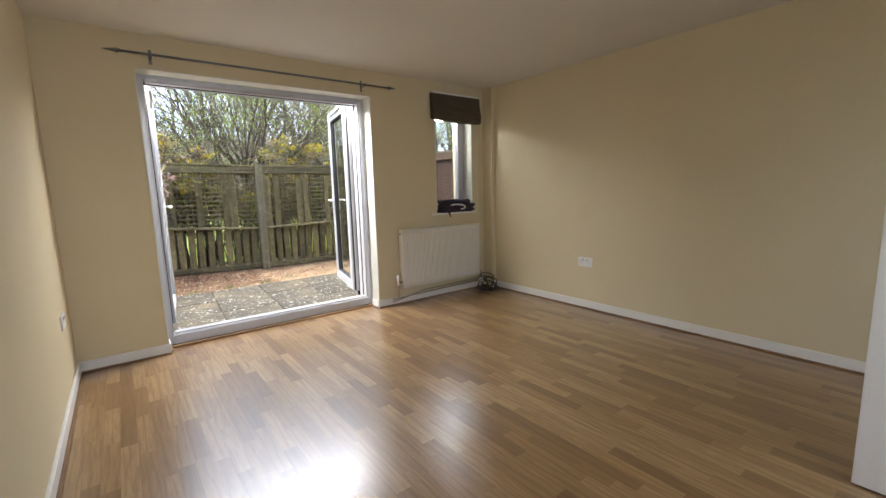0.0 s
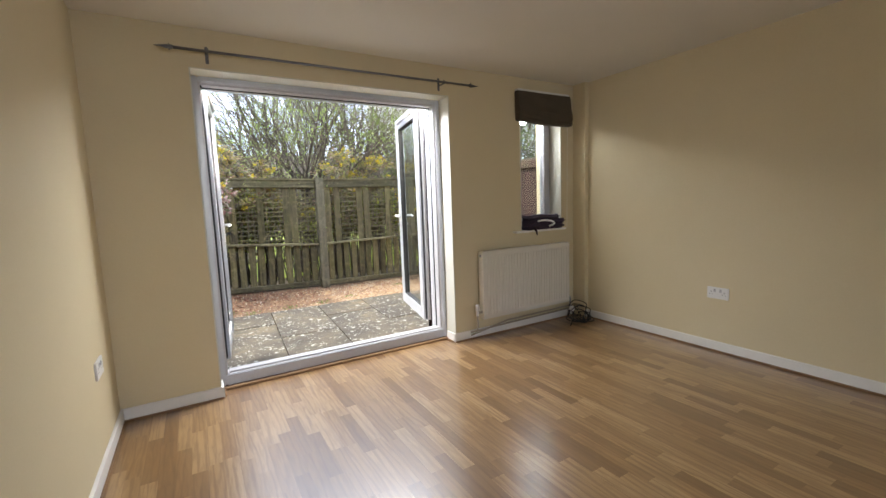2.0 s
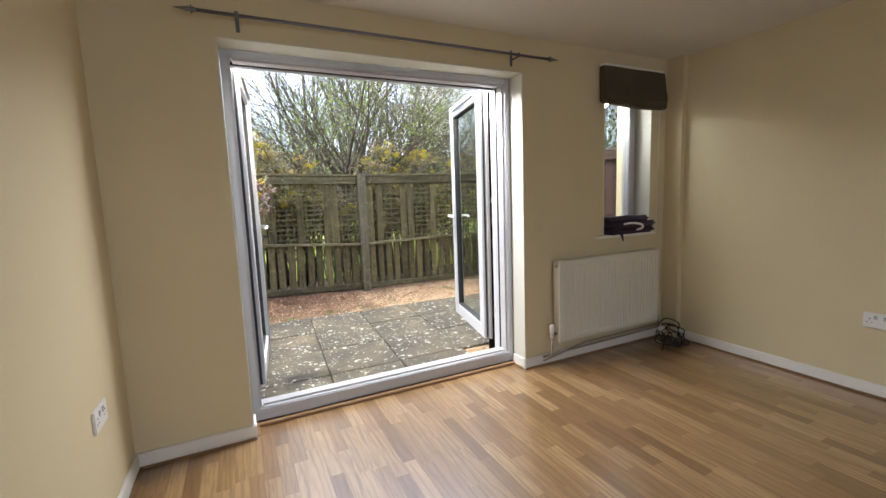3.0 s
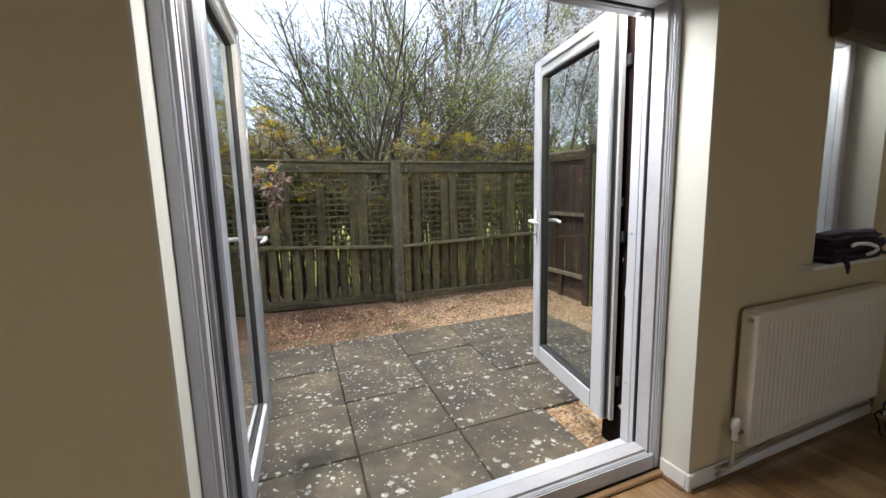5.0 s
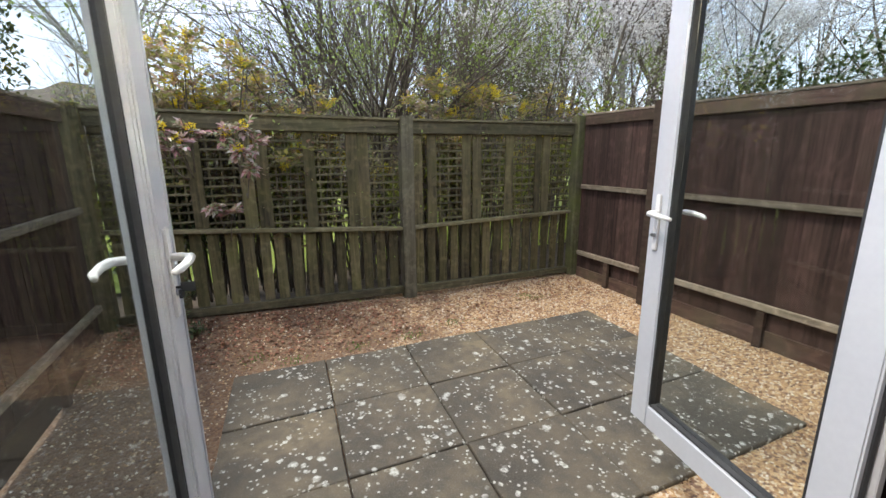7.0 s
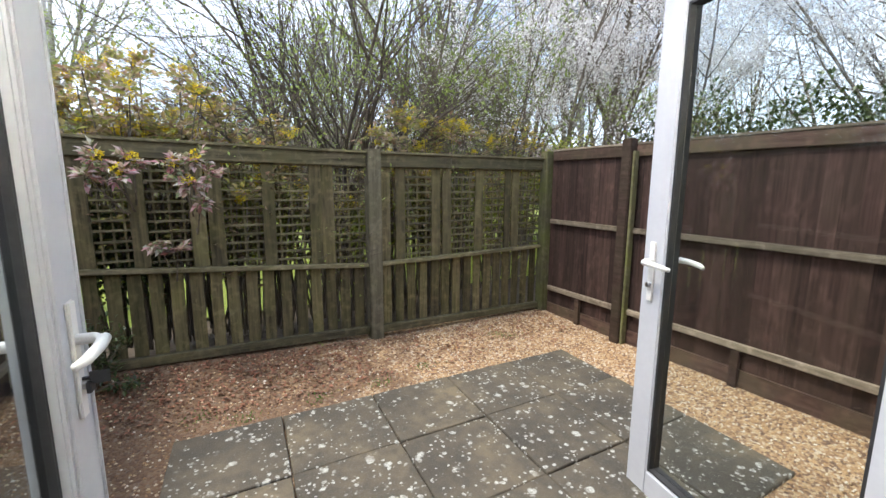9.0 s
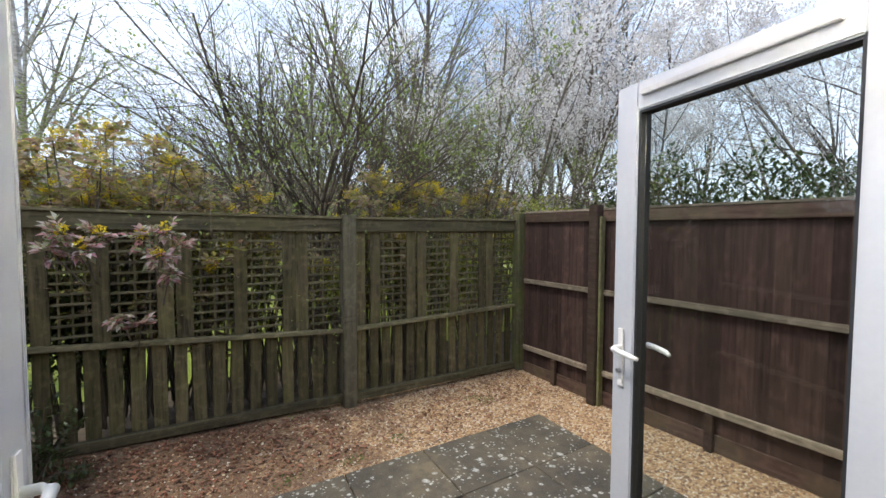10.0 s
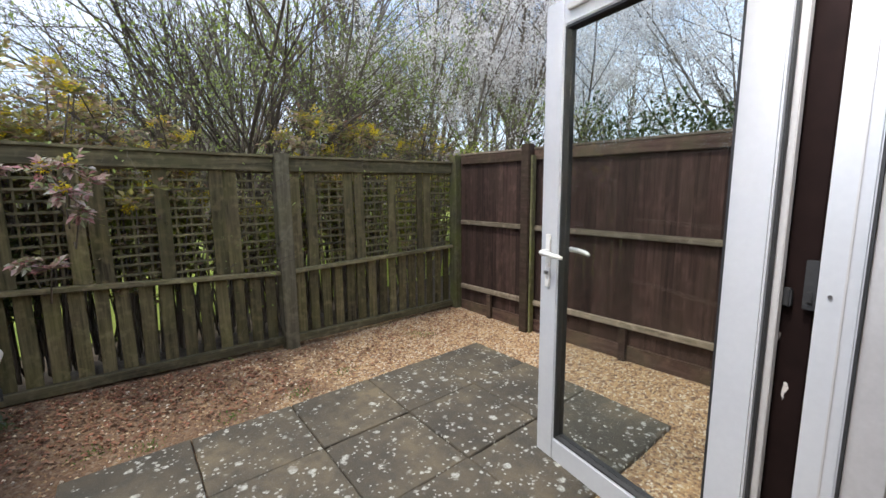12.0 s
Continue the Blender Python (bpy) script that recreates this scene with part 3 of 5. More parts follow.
def door_leaf(name, hinge, angle, mirror, key=False, vent=False):
    """A glazed leaf from its hinge edge along its own x; its room face is on the side -y (mirror: +y)."""
    d = thing(name, "white plastic glazed patio door leaf standing open", "patio door", "patio door leaves", at=hinge, turn=angle)
    s = -1 if not mirror else 1
    w, st, z0, z1 = LEAF_W, 0.103, LEAF_Z0, LEAF_Z1
    lk = 0.135 if key else st
    for n, dm in (("hinge_stile", (0, st, -0.033, 0.033, z0, z1)), ("lock_stile", (w - lk, w, -0.033, 0.033, z0, z1)),
                  ("top_rail", (st, w - lk, -0.033, 0.033, z1 - st, z1)), ("bottom_rail", (st, w - lk, -0.033, 0.033, z0, z0 + st))):
        box_part(n, dm, M["upvc"], d, 0.005)
    b, e = 0.009, 0.015 if key else 0.026
    bm = bmesh.new()
    for dm in ((st, st + b, -e, e, z0 + st, z1 - st), (w - lk - b, w - lk, -e, e, z0 + st, z1 - st),
               (st + b, w - lk - b, -e, e, z1 - st - b, z1 - st), (st + b, w - lk - b, -e, e, z0 + st, z0 + st + b)):
        box(bm, *dm)
    part("glazing_seal", bm, M["gasket"], d)
    box_part("pane", (st + b, w - lk - b, -0.003, 0.003, z0 + st + b, z1 - st - b), M["glass"], d, 0.0).visible_shadow = False
    if key:
        for x in (w - 0.118, w - 0.012):
            box_part("stile_bead", (x - 0.004, x + 0.004, min(s * 0.0332, s * 0.038), max(s * 0.0332, s * 0.038), z0 + 0.01, z1 - 0.01), M["upvc"], d, 0.0015)
    # rebate lip on the lock edge and along the top
    box_part("rebate_lip", (w, w + 0.014, min(0, -s * 0.033), max(0, -s * 0.033), z0, z1), M["upvc"], d, 0.002)
    box_part("hinge_lip", (-0.02, 0, min(-s * 0.006, -s * 0.028), max(-s * 0.006, -s * 0.028), z0, z1), M["upvc_grey"], d, 0.002)
    bm = bmesh.new()
    box(bm, -0.006, 0.0, min(s * 0.002, s * 0.016), max(s * 0.002, s * 0.016), z0 + 0.01, z1 - 0.01)
    part("edge_gasket", bm, M["gasket"], d)
    for side in (s, -s):
        h = lever(d, side * 0.033, side, w - (0.066 if key else 0.05), 1.045)
    if key:
        bm = bmesh.new()
        kx = w - 0.066
        for a, b, c, e in ((0.036, 0.052, 0.003, 0.003), (0.052, 0.084, 0.002, 0.012), (0.048, 0.056, 0.011, 0.011)):
            z = 0.968 if c != 0.011 else 0.952
            box(bm, kx - c, kx + c, min(s * a, s * b), max(s * a, s * b), z - e, z + e, bevel=0.001)
        part("key", bm, M["gasket"], d, "dark key left in the lock")
    if vent:
        box_part("trickle_vent", (0.14, w - 0.13, min(s * 0.033, s * 0.05), max(s * 0.033, s * 0.05), z1 - 0.058, z1 - 0.036), M["upvc_grey"], d, 0.003)
    for z in (z0 + 0.18, 1.0, z1 - 0.25):
        box_part("hinge", (-0.035, 0.01, min(-s * 0.033, -s * 0.05), max(-s * 0.033, -s * 0.036), z, z + 0.05), M["gasket"], d, 0.004)
    return d


HR, FR = Vector((1.812, 4.02)), Vector((1.995, 4.855))
HL, FL = Vector((0.155, 4.02)), Vector((0.232, 4.83))
aR, aL = math.degrees(math.atan2(FR.y - HR.y, FR.x - HR.x)), math.degrees(math.atan2(FL.y - HL.y, FL.x - HL.x))
door_leaf("patio_door_leaf", (HR.x, HR.y, 0), aR, True, vent=True)
door_leaf("patio_door_leaf", (HL.x, HL.y, 0), aL, False, key=True, vent=True)

# ---- window ----
win = thing("window_1", "narrow white plastic window with clear glass", "", kind="structure")
framed(win, "window_frame", WIN_X0 + 0.003, WIN_X1 - 0.003, WIN_Z0 + 0.004, WIN_Z1 - 0.003, 3.74, 3.81, 0.055, M["upvc_grey"])
framed(win, "casement", WIN_X0 + 0.045, WIN_X1 - 0.045, WIN_Z0 + 0.046, WIN_Z1 - 0.045, 3.722, 3.79, 0.05, M["upvc_grey"])
box_part("pane", (WIN_X0 + 0.095, WIN_X1 - 0.095, 3.752, 3.758, WIN_Z0 + 0.096, WIN_Z1 - 0.095), M["glass"], win, 0).visible_shadow = False
box_part("window_sill", (2.485, 3.10, 3.545, 3.74, WIN_Z0 - 0.018, WIN_Z0), M["white"], win, 0.004, "white painted window board")


# ---- roman blind ----
def roman_blind():
    b = thing("roman_blind", "folded dark brown fabric roman blind above the narrow window", "blind", at=(2.84, 3.6, 2.10))
    bm = bmesh.new()
    prof = [(-0.012, 0.0), (-0.055, 0.0), (-0.062, -0.05), (-0.07, -0.12), (-0.082, -0.165), (-0.086, -0.195), (-0.078, -0.215), (-0.082, -0.232), (-0.07, -0.25), (-0.03, -0.252), (-0.012, -0.235)]
    n, x0, x1 = 14, -0.318, 0.318
    rows = []
    for i in range(n + 1):
        x = x0 + (x1 - x0) * i / n
        sag = 0.012 * math.sin(math.pi * i / n) + 0.018 * i / n
        rows.append([bm.verts.new((x, y + 0.003 * math.sin(7.0 * i + 3 * k), z - (sag if k > 4 else 0))) for k, (y, z) in enumerate(prof)])
    for a, c in zip(rows, rows[1:]):
        for k in range(len(prof)):
            k2 = (k + 1) % len(prof)
            bm.faces.new((a[k], a[k2], c[k2], c[k]))
    bm.faces.new(rows[0])
    bm.faces.new(rows[-1][::-1])
    part("fabric_folds", bm, M["blind"], b)
    box_part("headrail", (-0.31, 0.31, -0.05, -0.003, -0.005, 0.02), M["white"], b, 0.003)
    so = Soup()
    so.tube([Vector((0.305, -0.03, -0.2)), Vector((0.31, -0.02, -0.7)), Vector((0.305, -0.02, -1.22))], [0.0018] * 3, 5)
    so.make("pull_cord", M["white"], b)


roman_blind()


# ---- curtain pole ----
def curtain_pole():
    c = thing("curtain_pole", "thin dark grey metal curtain pole above the patio door", "curtain pole", at=(0, 3.522, 2.078))
    so = Soup()
    so.tube([Vector((x, 0, 0)) for x in (0.03, 0.5, 1.0, 1.5, 2.0)], [0.008] * 5, 10)
    so.make("pole", M["rod"], c, smooth=True)
    for sgn, x in ((-1, 0.03), (1, 2.0)):
        so = Soup()
        so.tube([Vector((x + sgn * d, 0, 0)) for d in (0, 0.012, 0.02, 0.03, 0.05, 0.088)], [0.010, 0.013, 0.008, 0.011, 0.007, 0.001], 10)
        so.make("finial", M["rod"], c, smooth=True)
        bm = bmesh.new()
        box(bm, x + sgn * 0.018 - 0.003, x + sgn * 0.018 + 0.003, -0.004, 0.004, -0.018, 0.018, bevel=0.001)
        part("finial_ring", bm, M["rod"], c)
    for x in (0.195, 1.765):
        bm = bmesh.new()
        box(bm, x - 0.009, x + 0.009, 0.072, 0.0775, -0.048, 0.048, bevel=0.002)
        box(bm, x - 0.006, x + 0.006, 0.0, 0.072, -0.014, -0.008, bevel=0.001)
        box(bm, x - 0.006, x + 0.006, -0.011, -0.006, -0.014, 0.012, bevel=0.001)
        part("bracket", bm, M["rod"], c)


curtain_pole()


# ---- radiator ----
def radiator():
    r = thing("radiator", "cream enamelled single panel radiator under the narrow window", "radiator", at=(2.09, 3.515, 0.17))
    w, h = 1.015, 0.572
    bm = bmesh.new()
    n = 30
    x0 = 0.03
    step = (w - 0.06) / n
    front = []
    xs = [(0, 0.004)]
    for i in range(n):
        xs += [(x0 + step * (i + 0.12), 0.0), (x0 + step * (i + 0.30), 0.006), (x0 + step * (i + 0.70), 0.006), (x0 + step * (i + 0.88), 0.0)]
    xs.append((w, 0.004))
    zs = [(0.0, 0.004), (0.03, 0.0), (0.055, 1.0), (h - 0.055, 1.0), (h - 0.03, 0.0), (h, 0.004)]
    grid = []
    for z, k in zs:
        grid.append([bm.verts.new((x, (d * k if k == 1.0 else (0.004 if k == 0.004 else 0.0)), z)) for x, d in xs])
    for a, c in zip(grid, grid[1:]):
        for i in range(len(xs) - 1):
            bm.faces.new((a[i], a[i + 1], c[i + 1], c[i]))
    part("front_panel", bm, M["radiator"], r)
    box_part("back_panel", (0.004, w - 0.004, 0.0065, 0.014, 0.004, h - 0.004), M["radiator"], r, 0.002)
    box_part("top_grille", (0.0, w, -0.002, 0.066, h, h + 0.008), M["radiator"], r, 0.003)
    for x in (-0.004, w):
        box_part("side_cover", (x, x + 0.004, 0.0, 0.066, 0.0, h), M["radiator"], r, 0.001)
    bm = bmesh.new()
    bmesh.ops.create_cone(bm, cap_ends=True, segments=16, radius1=0.012, radius2=0.010, depth=0.01, matrix=Matrix.Translation((-0.008, 0.03, h - 0.03)) @ Matrix.Rotation(radians(-90), 4, "Y"))
    part("air_vent_plug", bm, M["steel"], r)
    for x in (0.15, w - 0.15):
        box_part("wall_bracket", (x, x + 0.03, 0.014, 0.084, 0.08, h - 0.08), M["steel"], r, 0.001)
    v = Soup()
    v.tube([Vector((0.0, 0.03, 0.06)), Vector((-0.05, 0.03, 0.06))], [0.009, 0.011], 10)
    v.make("valve_tail", M["steel"], r)
    v = Soup()
    v.tube([Vector((-0.05, 0.03, z)) for z in (0.035, 0.075, 0.08, 0.125, 0.132)], [0.012, 0.012, 0.018, 0.017, 0.012], 14)
    v.make("thermostatic_valve", M["plastic"], r, "white thermostatic valve", smooth=True)
    v = Soup()
    v.tube([Vector((-0.05, 0.03, 0.035)), Vector((-0.05, 0.03, -0.07)), Vector((-0.055, 0.04, -0.098)), Vector((-0.10, 0.06, -0.105))], [0.0075] * 4, 8)
    v.make("valve_pipe", M["copper"], r, smooth=True)
    v = Soup()
    v.tube([Vector((w, 0.03, 0.04)), Vector((w + 0.035, 0.03, 0.04)), Vector((w + 0.045, 0.03, 0.02)), Vector((w + 0.045, 0.03, -0.08))], [0.0085, 0.010, 0.0085, 0.0075], 10)
    v.make("lockshield_valve", M["steel"], r, smooth=True)
    for dz in (0.0, -0.028):
        v = Soup()
        v.tube([Vector((-0.10, 0.062, -0.105 - dz - 0.028)), Vector((0.3, 0.063, -0.07 + dz)), Vector((0.7, 0.063, -0.065 + dz)), Vector((w + 0.09, 0.063, -0.06 + dz))], [0.007] * 4, 8)
        v.make("heating_pipe", M["copper"], r, smooth=True)


radiator()


# ---- sockets ----
def double_socket(at, turn, label):
    s = thing("double_socket", label, "electric socket", "double wall sockets", at=at, turn=turn)
    bm = bmesh.new()
    box(bm, -0.074, 0.074, -0.010, 0.0, -0.043, 0.043, bevel=0.003)
    part("face_plate", bm, M["plastic"], s)
    for k in (-1, 1):
        box_part("rocker_switch", (k * 0.020 - 0.008, k * 0.020 + 0.008, -0.0135, -0.010, 0.008, 0.030), M["upvc_grey"], s, 0.0015)
        bm = bmesh.new()
        cx = k * 0.045
        box(bm, cx - 0.002, cx + 0.002, -0.0106, -0.0098, 0.004, 0.013)
        box(bm, cx - 0.014, cx - 0.007, -0.0106, -0.0098, -0.012, -0.009)
        box(bm, cx + 0.007, cx + 0.014, -0.0106, -0.0098, -0.012, -0.009)
        part("pin_holes", bm, M["gasket"], s)
        box_part("switch_mark", (k * 0.020 - 0.003, k * 0.020 + 0.003, -0.0141, -0.0134, 0.024, 0.0265), M["brown_trim"], s, 0)
    return s


double_socket((WALL_X1, 2.275, 0.437), -90, "white plastic double socket low on the cream east wall")
double_socket((WALL_X0, 3.19, 0.455), 90, "white plastic double socket low on the cream west wall")
bm = bmesh.new()
box(bm, 1.975 - 0.043, 1.975 + 0.043, WALL_Y - 0.004, WALL_Y, 0.96, 1.046, bevel=0.002)
tagged(part("blanking_plate", bm, M["wall"]), "cream painted-over blanking plate beside the patio door", "wall plate")


# ---- folded cloth on the window board ----
def cloth_bundle():
    c = thing("folded_cloth", "dark purple folded cloth bundle on the white window board", "cloth", at=(2.84, 3.60, WIN_Z0))
    r = random.Random(3)
    for k, (w, d, z0, h, dx) in enumerate(((0.46, 0.13, 0.0, 0.05, -0.005), (0.45, 0.13, 0.047, 0.045, 0.01), (0.40, 0.12, 0.088, 0.045, -0.02))):
        bm = bmesh.new()
        box(bm, dx - w / 2, dx + w / 2, -d * 0.55, d * 0.5, z0, z0 + h)
        bmesh.ops.bevel(bm, geom=list(bm.edges), offset=0.018, segments=3, affect="EDGES")
        bmesh.ops.subdivide_edges(bm, edges=[e for e in bm.edges if e.calc_length() > 0.06], cuts=10, use_grid_fill=True)
        for v in bm.verts:
            q = noise.noise_vector(v.co * 14 + Vector((k * 5, 0, 0)))
            v.co += Vector((q.x * 0.012, q.y * 0.014, q.z * 0.010 if v.co.z > 0.012 else 0))
            v.co.z = max(v.co.z, 0.0005)
        part("cloth_fold", bm, M["bag"], c, smooth=True)
    so = Soup()
    pts = [Vector((-0.06 + 0.12 * math.sin(a), -0.088 + 0.01 * math.cos(2 * a), 0.055 + 0.03 * math.cos(a))) for a in [i * math.pi / 7 - 0.6 for i in range(8)]]
    so.tube(pts, [0.008] * 8, 8)
    so.make("strap", M["plastic"], c, "pale strap loop", smooth=True)
    so = Soup()
    so.tube([Vector((-0.17, -0.08, 0.03)), Vector((-0.15, -0.085, -0.01)), Vector((-0.14, -0.084, -0.045))], [0.012, 0.010, 0.004], 6)
    so.make("hanging_corner", M["bag"], c, smooth=True)


cloth_bundle()


# ---- coiled cable in the corner ----
def cable_coil():
    c = thing("coiled_cable", "loose coils of black cable in the corner by the radiator", "cable", at=(3.13, 3.40, 0.0))
    r = random.Random(11)
    for k in range(9):
        cx, cy = r.uniform(-0.07, 0.06), r.uniform(-0.05, 0.04)
        ra, tilt, turn = r.uniform(0.05, 0.105), r.uniform(0.35, 1.35), r.uniform(-1.0, 1.0)
        pts = []
        for i in range(26):
            a = i / 25 * math.tau * 1.15 + r.uniform(-0.03, 0.03)
            q = Vector((ra * math.cos(a), ra * math.sin(a) * math.cos(tilt), ra * math.sin(a) * math.sin(tilt)))
            q.rotate(Euler((0, 0, turn)))
            q += Vector((cx + 0.02 * math.sin(3 * a), cy + 0.01 * math.cos(5 * a), ra * math.sin(tilt) + 0.006))
            q.z = max(q.z, 0.004)
            pts.append(q)
        so = Soup()
        so.tube(pts, [0.0042] * len(pts), 6)
        so.make("cable_loop", M["cable"], c, smooth=True)
    so = Soup()
    so.tube([Vector((-0.02, 0, 0.12)), Vector((-0.08, -0.02, 0.16)), Vector((-0.12, 0.03, 0.10)), Vector((-0.13, -0.02, 0.02)), Vector((-0.2, -0.06, 0.005))], [0.004] * 5, 6)
    so.make("cable_end", M["cable"], c, smooth=True)
    box_part("plug", (-0.10, -0.05, 0.02, 0.06, 0.10, 0.145), M["plastic"], c, 0.008, "white mains plug")


cable_coil()


# ---- open inside door ----
def inner_door():
    d = thing("inner_door", "white painted flush inside door standing open", "door", at=(2.012, 0.245, 0.006))
    box_part("door_panel", (0, 0.04, -0.76, 0, 0, 1.98), M["white"], d, 0.002)
    for s, x in ((-1, 0), (1, 0.04)):
        so = Soup()
        so.tube([Vector((x, -0.06, 1.0)), Vector((x + s * 0.045, -0.06, 1.0)), Vector((x + s * 0.05, -0.09, 1.0)), Vector((x + s * 0.05, -0.17, 0.998))], [0.009] * 4, 8)
        so.make("handle", M["steel"], d, "chrome lever handle", smooth=True)


inner_door()

# ---- patio and gravel ----
U, V, O = Vector((0.622, -0.006)), Vector((0.040, 0.628)), Vector((0.742, 5.358))


def slab_mesh(seed):
    """One paving slab, its edges chipped a little, top at z = 0."""
    r = random.Random(seed)
    bm = bmesh.new()
    g = 0.007
    n = 6
    ring = []
    cor = [(g, g), (1 - g, g), (1 - g, 1 - g), (g, 1 - g)]
    for a, b in zip(cor, cor[1:] + cor[:1]):
        for i in range(n):
            w = i / n
            x, y = a[0] + (b[0] - a[0]) * w, a[1] + (b[1] - a[1]) * w
            ring.append((x + r.uniform(-0.004, 0.004), y + r.uniform(-0.004, 0.004)))
    def at(x, y, k):
        q = U * (x - 0.5) * k + V * (y - 0.5) * k
        return (q.x, q.y)
    top = [bm.verts.new((*at(x, y, 0.985), 0.0)) for x, y in ring]
    mid = [bm.verts.new((*at(x, y, 1.0), -0.006)) for x, y in ring]
    low = [bm.verts.new((*at(x, y, 1.0), -0.045)) for x, y in ring]
    bm.faces.new(top)
    m = len(ring)
    for i in range(m):
        j = (i + 1) % m
        bm.faces.new((top[i], mid[i], mid[j], top[j]))
        bm.faces.new((mid[i], low[i], low[j], mid[j]))
    return mesh_of("slab", bm, M["slab"])


slabs = [slab_mesh(s) for s in range(4)]
PATIO = thing("patio", "grey concrete paving slabs spotted with pale lichen", "", kind="structure")
for j in (-2, -1, 0, 1):
    for i in range(-1, 4):
        if j == -2 and i > 1 or (j < 0 and i < -2) or (j == 1 and i < -2) or (j == 0 and i < -2):
            continue
        c = O + U * (i + 0.5) + V * (j + 0.5)
        ob = new("slab", slabs[(i * 3 + j * 5) % 4])
        ob.parent = PATIO
        r = random.Random(i * 31 + j * 7)
        ob.matrix_basis = pose(c.x, c.y, -0.212 + r.uniform(-0.004, 0.004), r.uniform(-0.3, 0.3), r.uniform(-0.3, 0.3), 180 if r.random() < 0.5 else 0)

# the ground: one sheet
bm = bmesh.new()
nx, ny = 60, 60
xs = [-60 + 0.0] + [-8 + i * 0.35 for i in range(46)] + [12, 20, 40, 70]
ys = [-6, -2, 2, 3.6] + [3.8 + i * 0.25 for i in range(26)] + [11, 12, 14, 18, 25, 40, 70]
gv = [[bm.verts.new((x, y, ground_z(x, y) - 0.03 if 3.5 < y < 7.62 and -0.75 < x < 3.95 else (-0.30 + (0.0 if y < 7.6 else 0.10)))) for y in ys] for x in xs]
for a, b in zip(gv, gv[1:]):
    for i in range(len(ys) - 1):
        bm.faces.new((a[i], b[i], b[i + 1], a[i + 1]))
tagged(part("ground", bm, M["litter"]), "brown leaf-littered soil", kind="structure")

bm = bmesh.new()
N = 66
gx, gy = [-0.80 + i * 4.74 / N for i in range(N + 1)], [3.94 + i * 3.70 / N for i in range(N + 1)]
gv = []
for x in gx:
    gv.append([bm.verts.new((x, y, ground_z(x, y) + 0.008 * noise.noise(Vector((x * 3, y * 3, 0))))) for y in gy])
for a, b in zip(gv, gv[1:]):
    for i in range(N):
        bm.faces.new((a[i], b[i], b[i + 1], a[i + 1]))
tagged(part("gravel_bed", bm, M["gravel"]), "golden gravel bed round the patio", kind="structure")

bm = bmesh.new()
gv = [[bm.verts.new((x, y, -0.16 + 0.03 * noise.noise(Vector((x, y, 1))))) for y in (9.0, 10, 11, 12, 13, 14, 16, 20, 26)] for x in (-14, -8, -4, -2, 0, 1, 2, 3, 4, 6, 9, 14, 22)]
for a, b in zip(gv, gv[1:]):
    for i in range(8):
        bm.faces.new((a[i], b[i], b[i + 1], a[i + 1]))
tagged(part("lawn", bm, M["lawn"]), "bright green mown lawn beyond the fence", kind="structure")

# loose stones, fallen leaves and weeds
so = Soup()
r = random.Random(21)
for _ in range(9000):
    x, y = r.uniform(-0.72, 3.88), r.uniform(4.0, 7.5)
    q = Vector((x, y)) - O
    det = U.x * V.y - U.y * V.x
    a, b = (q.x * V.y - q.y * V.x) / det, (U.x * q.y - U.y * q.x) / det
    if -1 < a < 4 and -1 < b < 2 or (-3 < b <= -1 and -1 < a < 2):
        continue
    z = ground_z(x, y)
    s = r.uniform(0.006, 0.013)
    b0 = len(so.v)
    w = r.uniform(0, 6.28)
    for k in range(4):
        ww = w + k * 1.57
        so.v.append(Vector((x + s * math.cos(ww), y + s * math.sin(ww) * 0.7, z + 0.002)))
    so.v.append(Vector((x + r.uniform(-.2, .2) * s, y, z + s * 0.75 + 0.004)))
    so.f += [(b0, b0 + 1, b0 + 4), (b0 + 1, b0 + 2, b0 + 4), (b0 + 2, b0 + 3, b0 + 4), (b0 + 3, b0, b0 + 4)]
STONE = leafy("gravel_stones", [(0.16, 0.085, 0.045), (0.32, 0.19, 0.10), (0.45, 0.31, 0.17), (0.56, 0.45, 0.30), (0.66, 0.60, 0.50)], 0.8, 0.0)
tagged(so.make("loose_gravel", STONE, kind="stuff"), "small golden and brown pebbles", "gravel")
so = Soup()
for _ in range(2600):
    x = r.uniform(-0.65, 3.8) if r.random() < 0.5 else r.uniform(-0.65, 1.6)
    y = 7.5 - abs(r.gauss(0, 0.5))
    if y < 6.75:
        continue
    z = ground_z(x, y) + 0.012
    so.leaf(Vector((x, y, z)), rand_dir(r) * Vector((1, 1, 0.25)), Vector((0, 0, 1)), r.uniform(0.02, 0.05), r.uniform(0.012, 0.028), 0.3)
tagged(so.make("fallen_leaves", M["dead_leaf"], kind="stuff"), "dry brown and red leaves on gravel", "leaves")
so = Soup()
for cx, cy in ((2.95, 7.12), (2.0, 6.85), (1.55, 6.75), (0.35, 6.8), (3.05, 7.05), (1.1, 6.72), (0.6, 6.7)):
    for _ in range(60):
        x, y = cx + r.gauss(0, 0.06), cy + r.gauss(0, 0.035)
        so.leaf(Vector((x, y, ground_z(x, y) + 0.003)), rand_dir(r, 1.2), Vector((0, 1, 0.3)), r.uniform(0.012, 0.03), r.uniform(0.004, 0.009))
tagged(so.make("weeds", M["weed"], kind="stuff"), "small green weeds growing in the gravel", "weeds")
so = Soup()
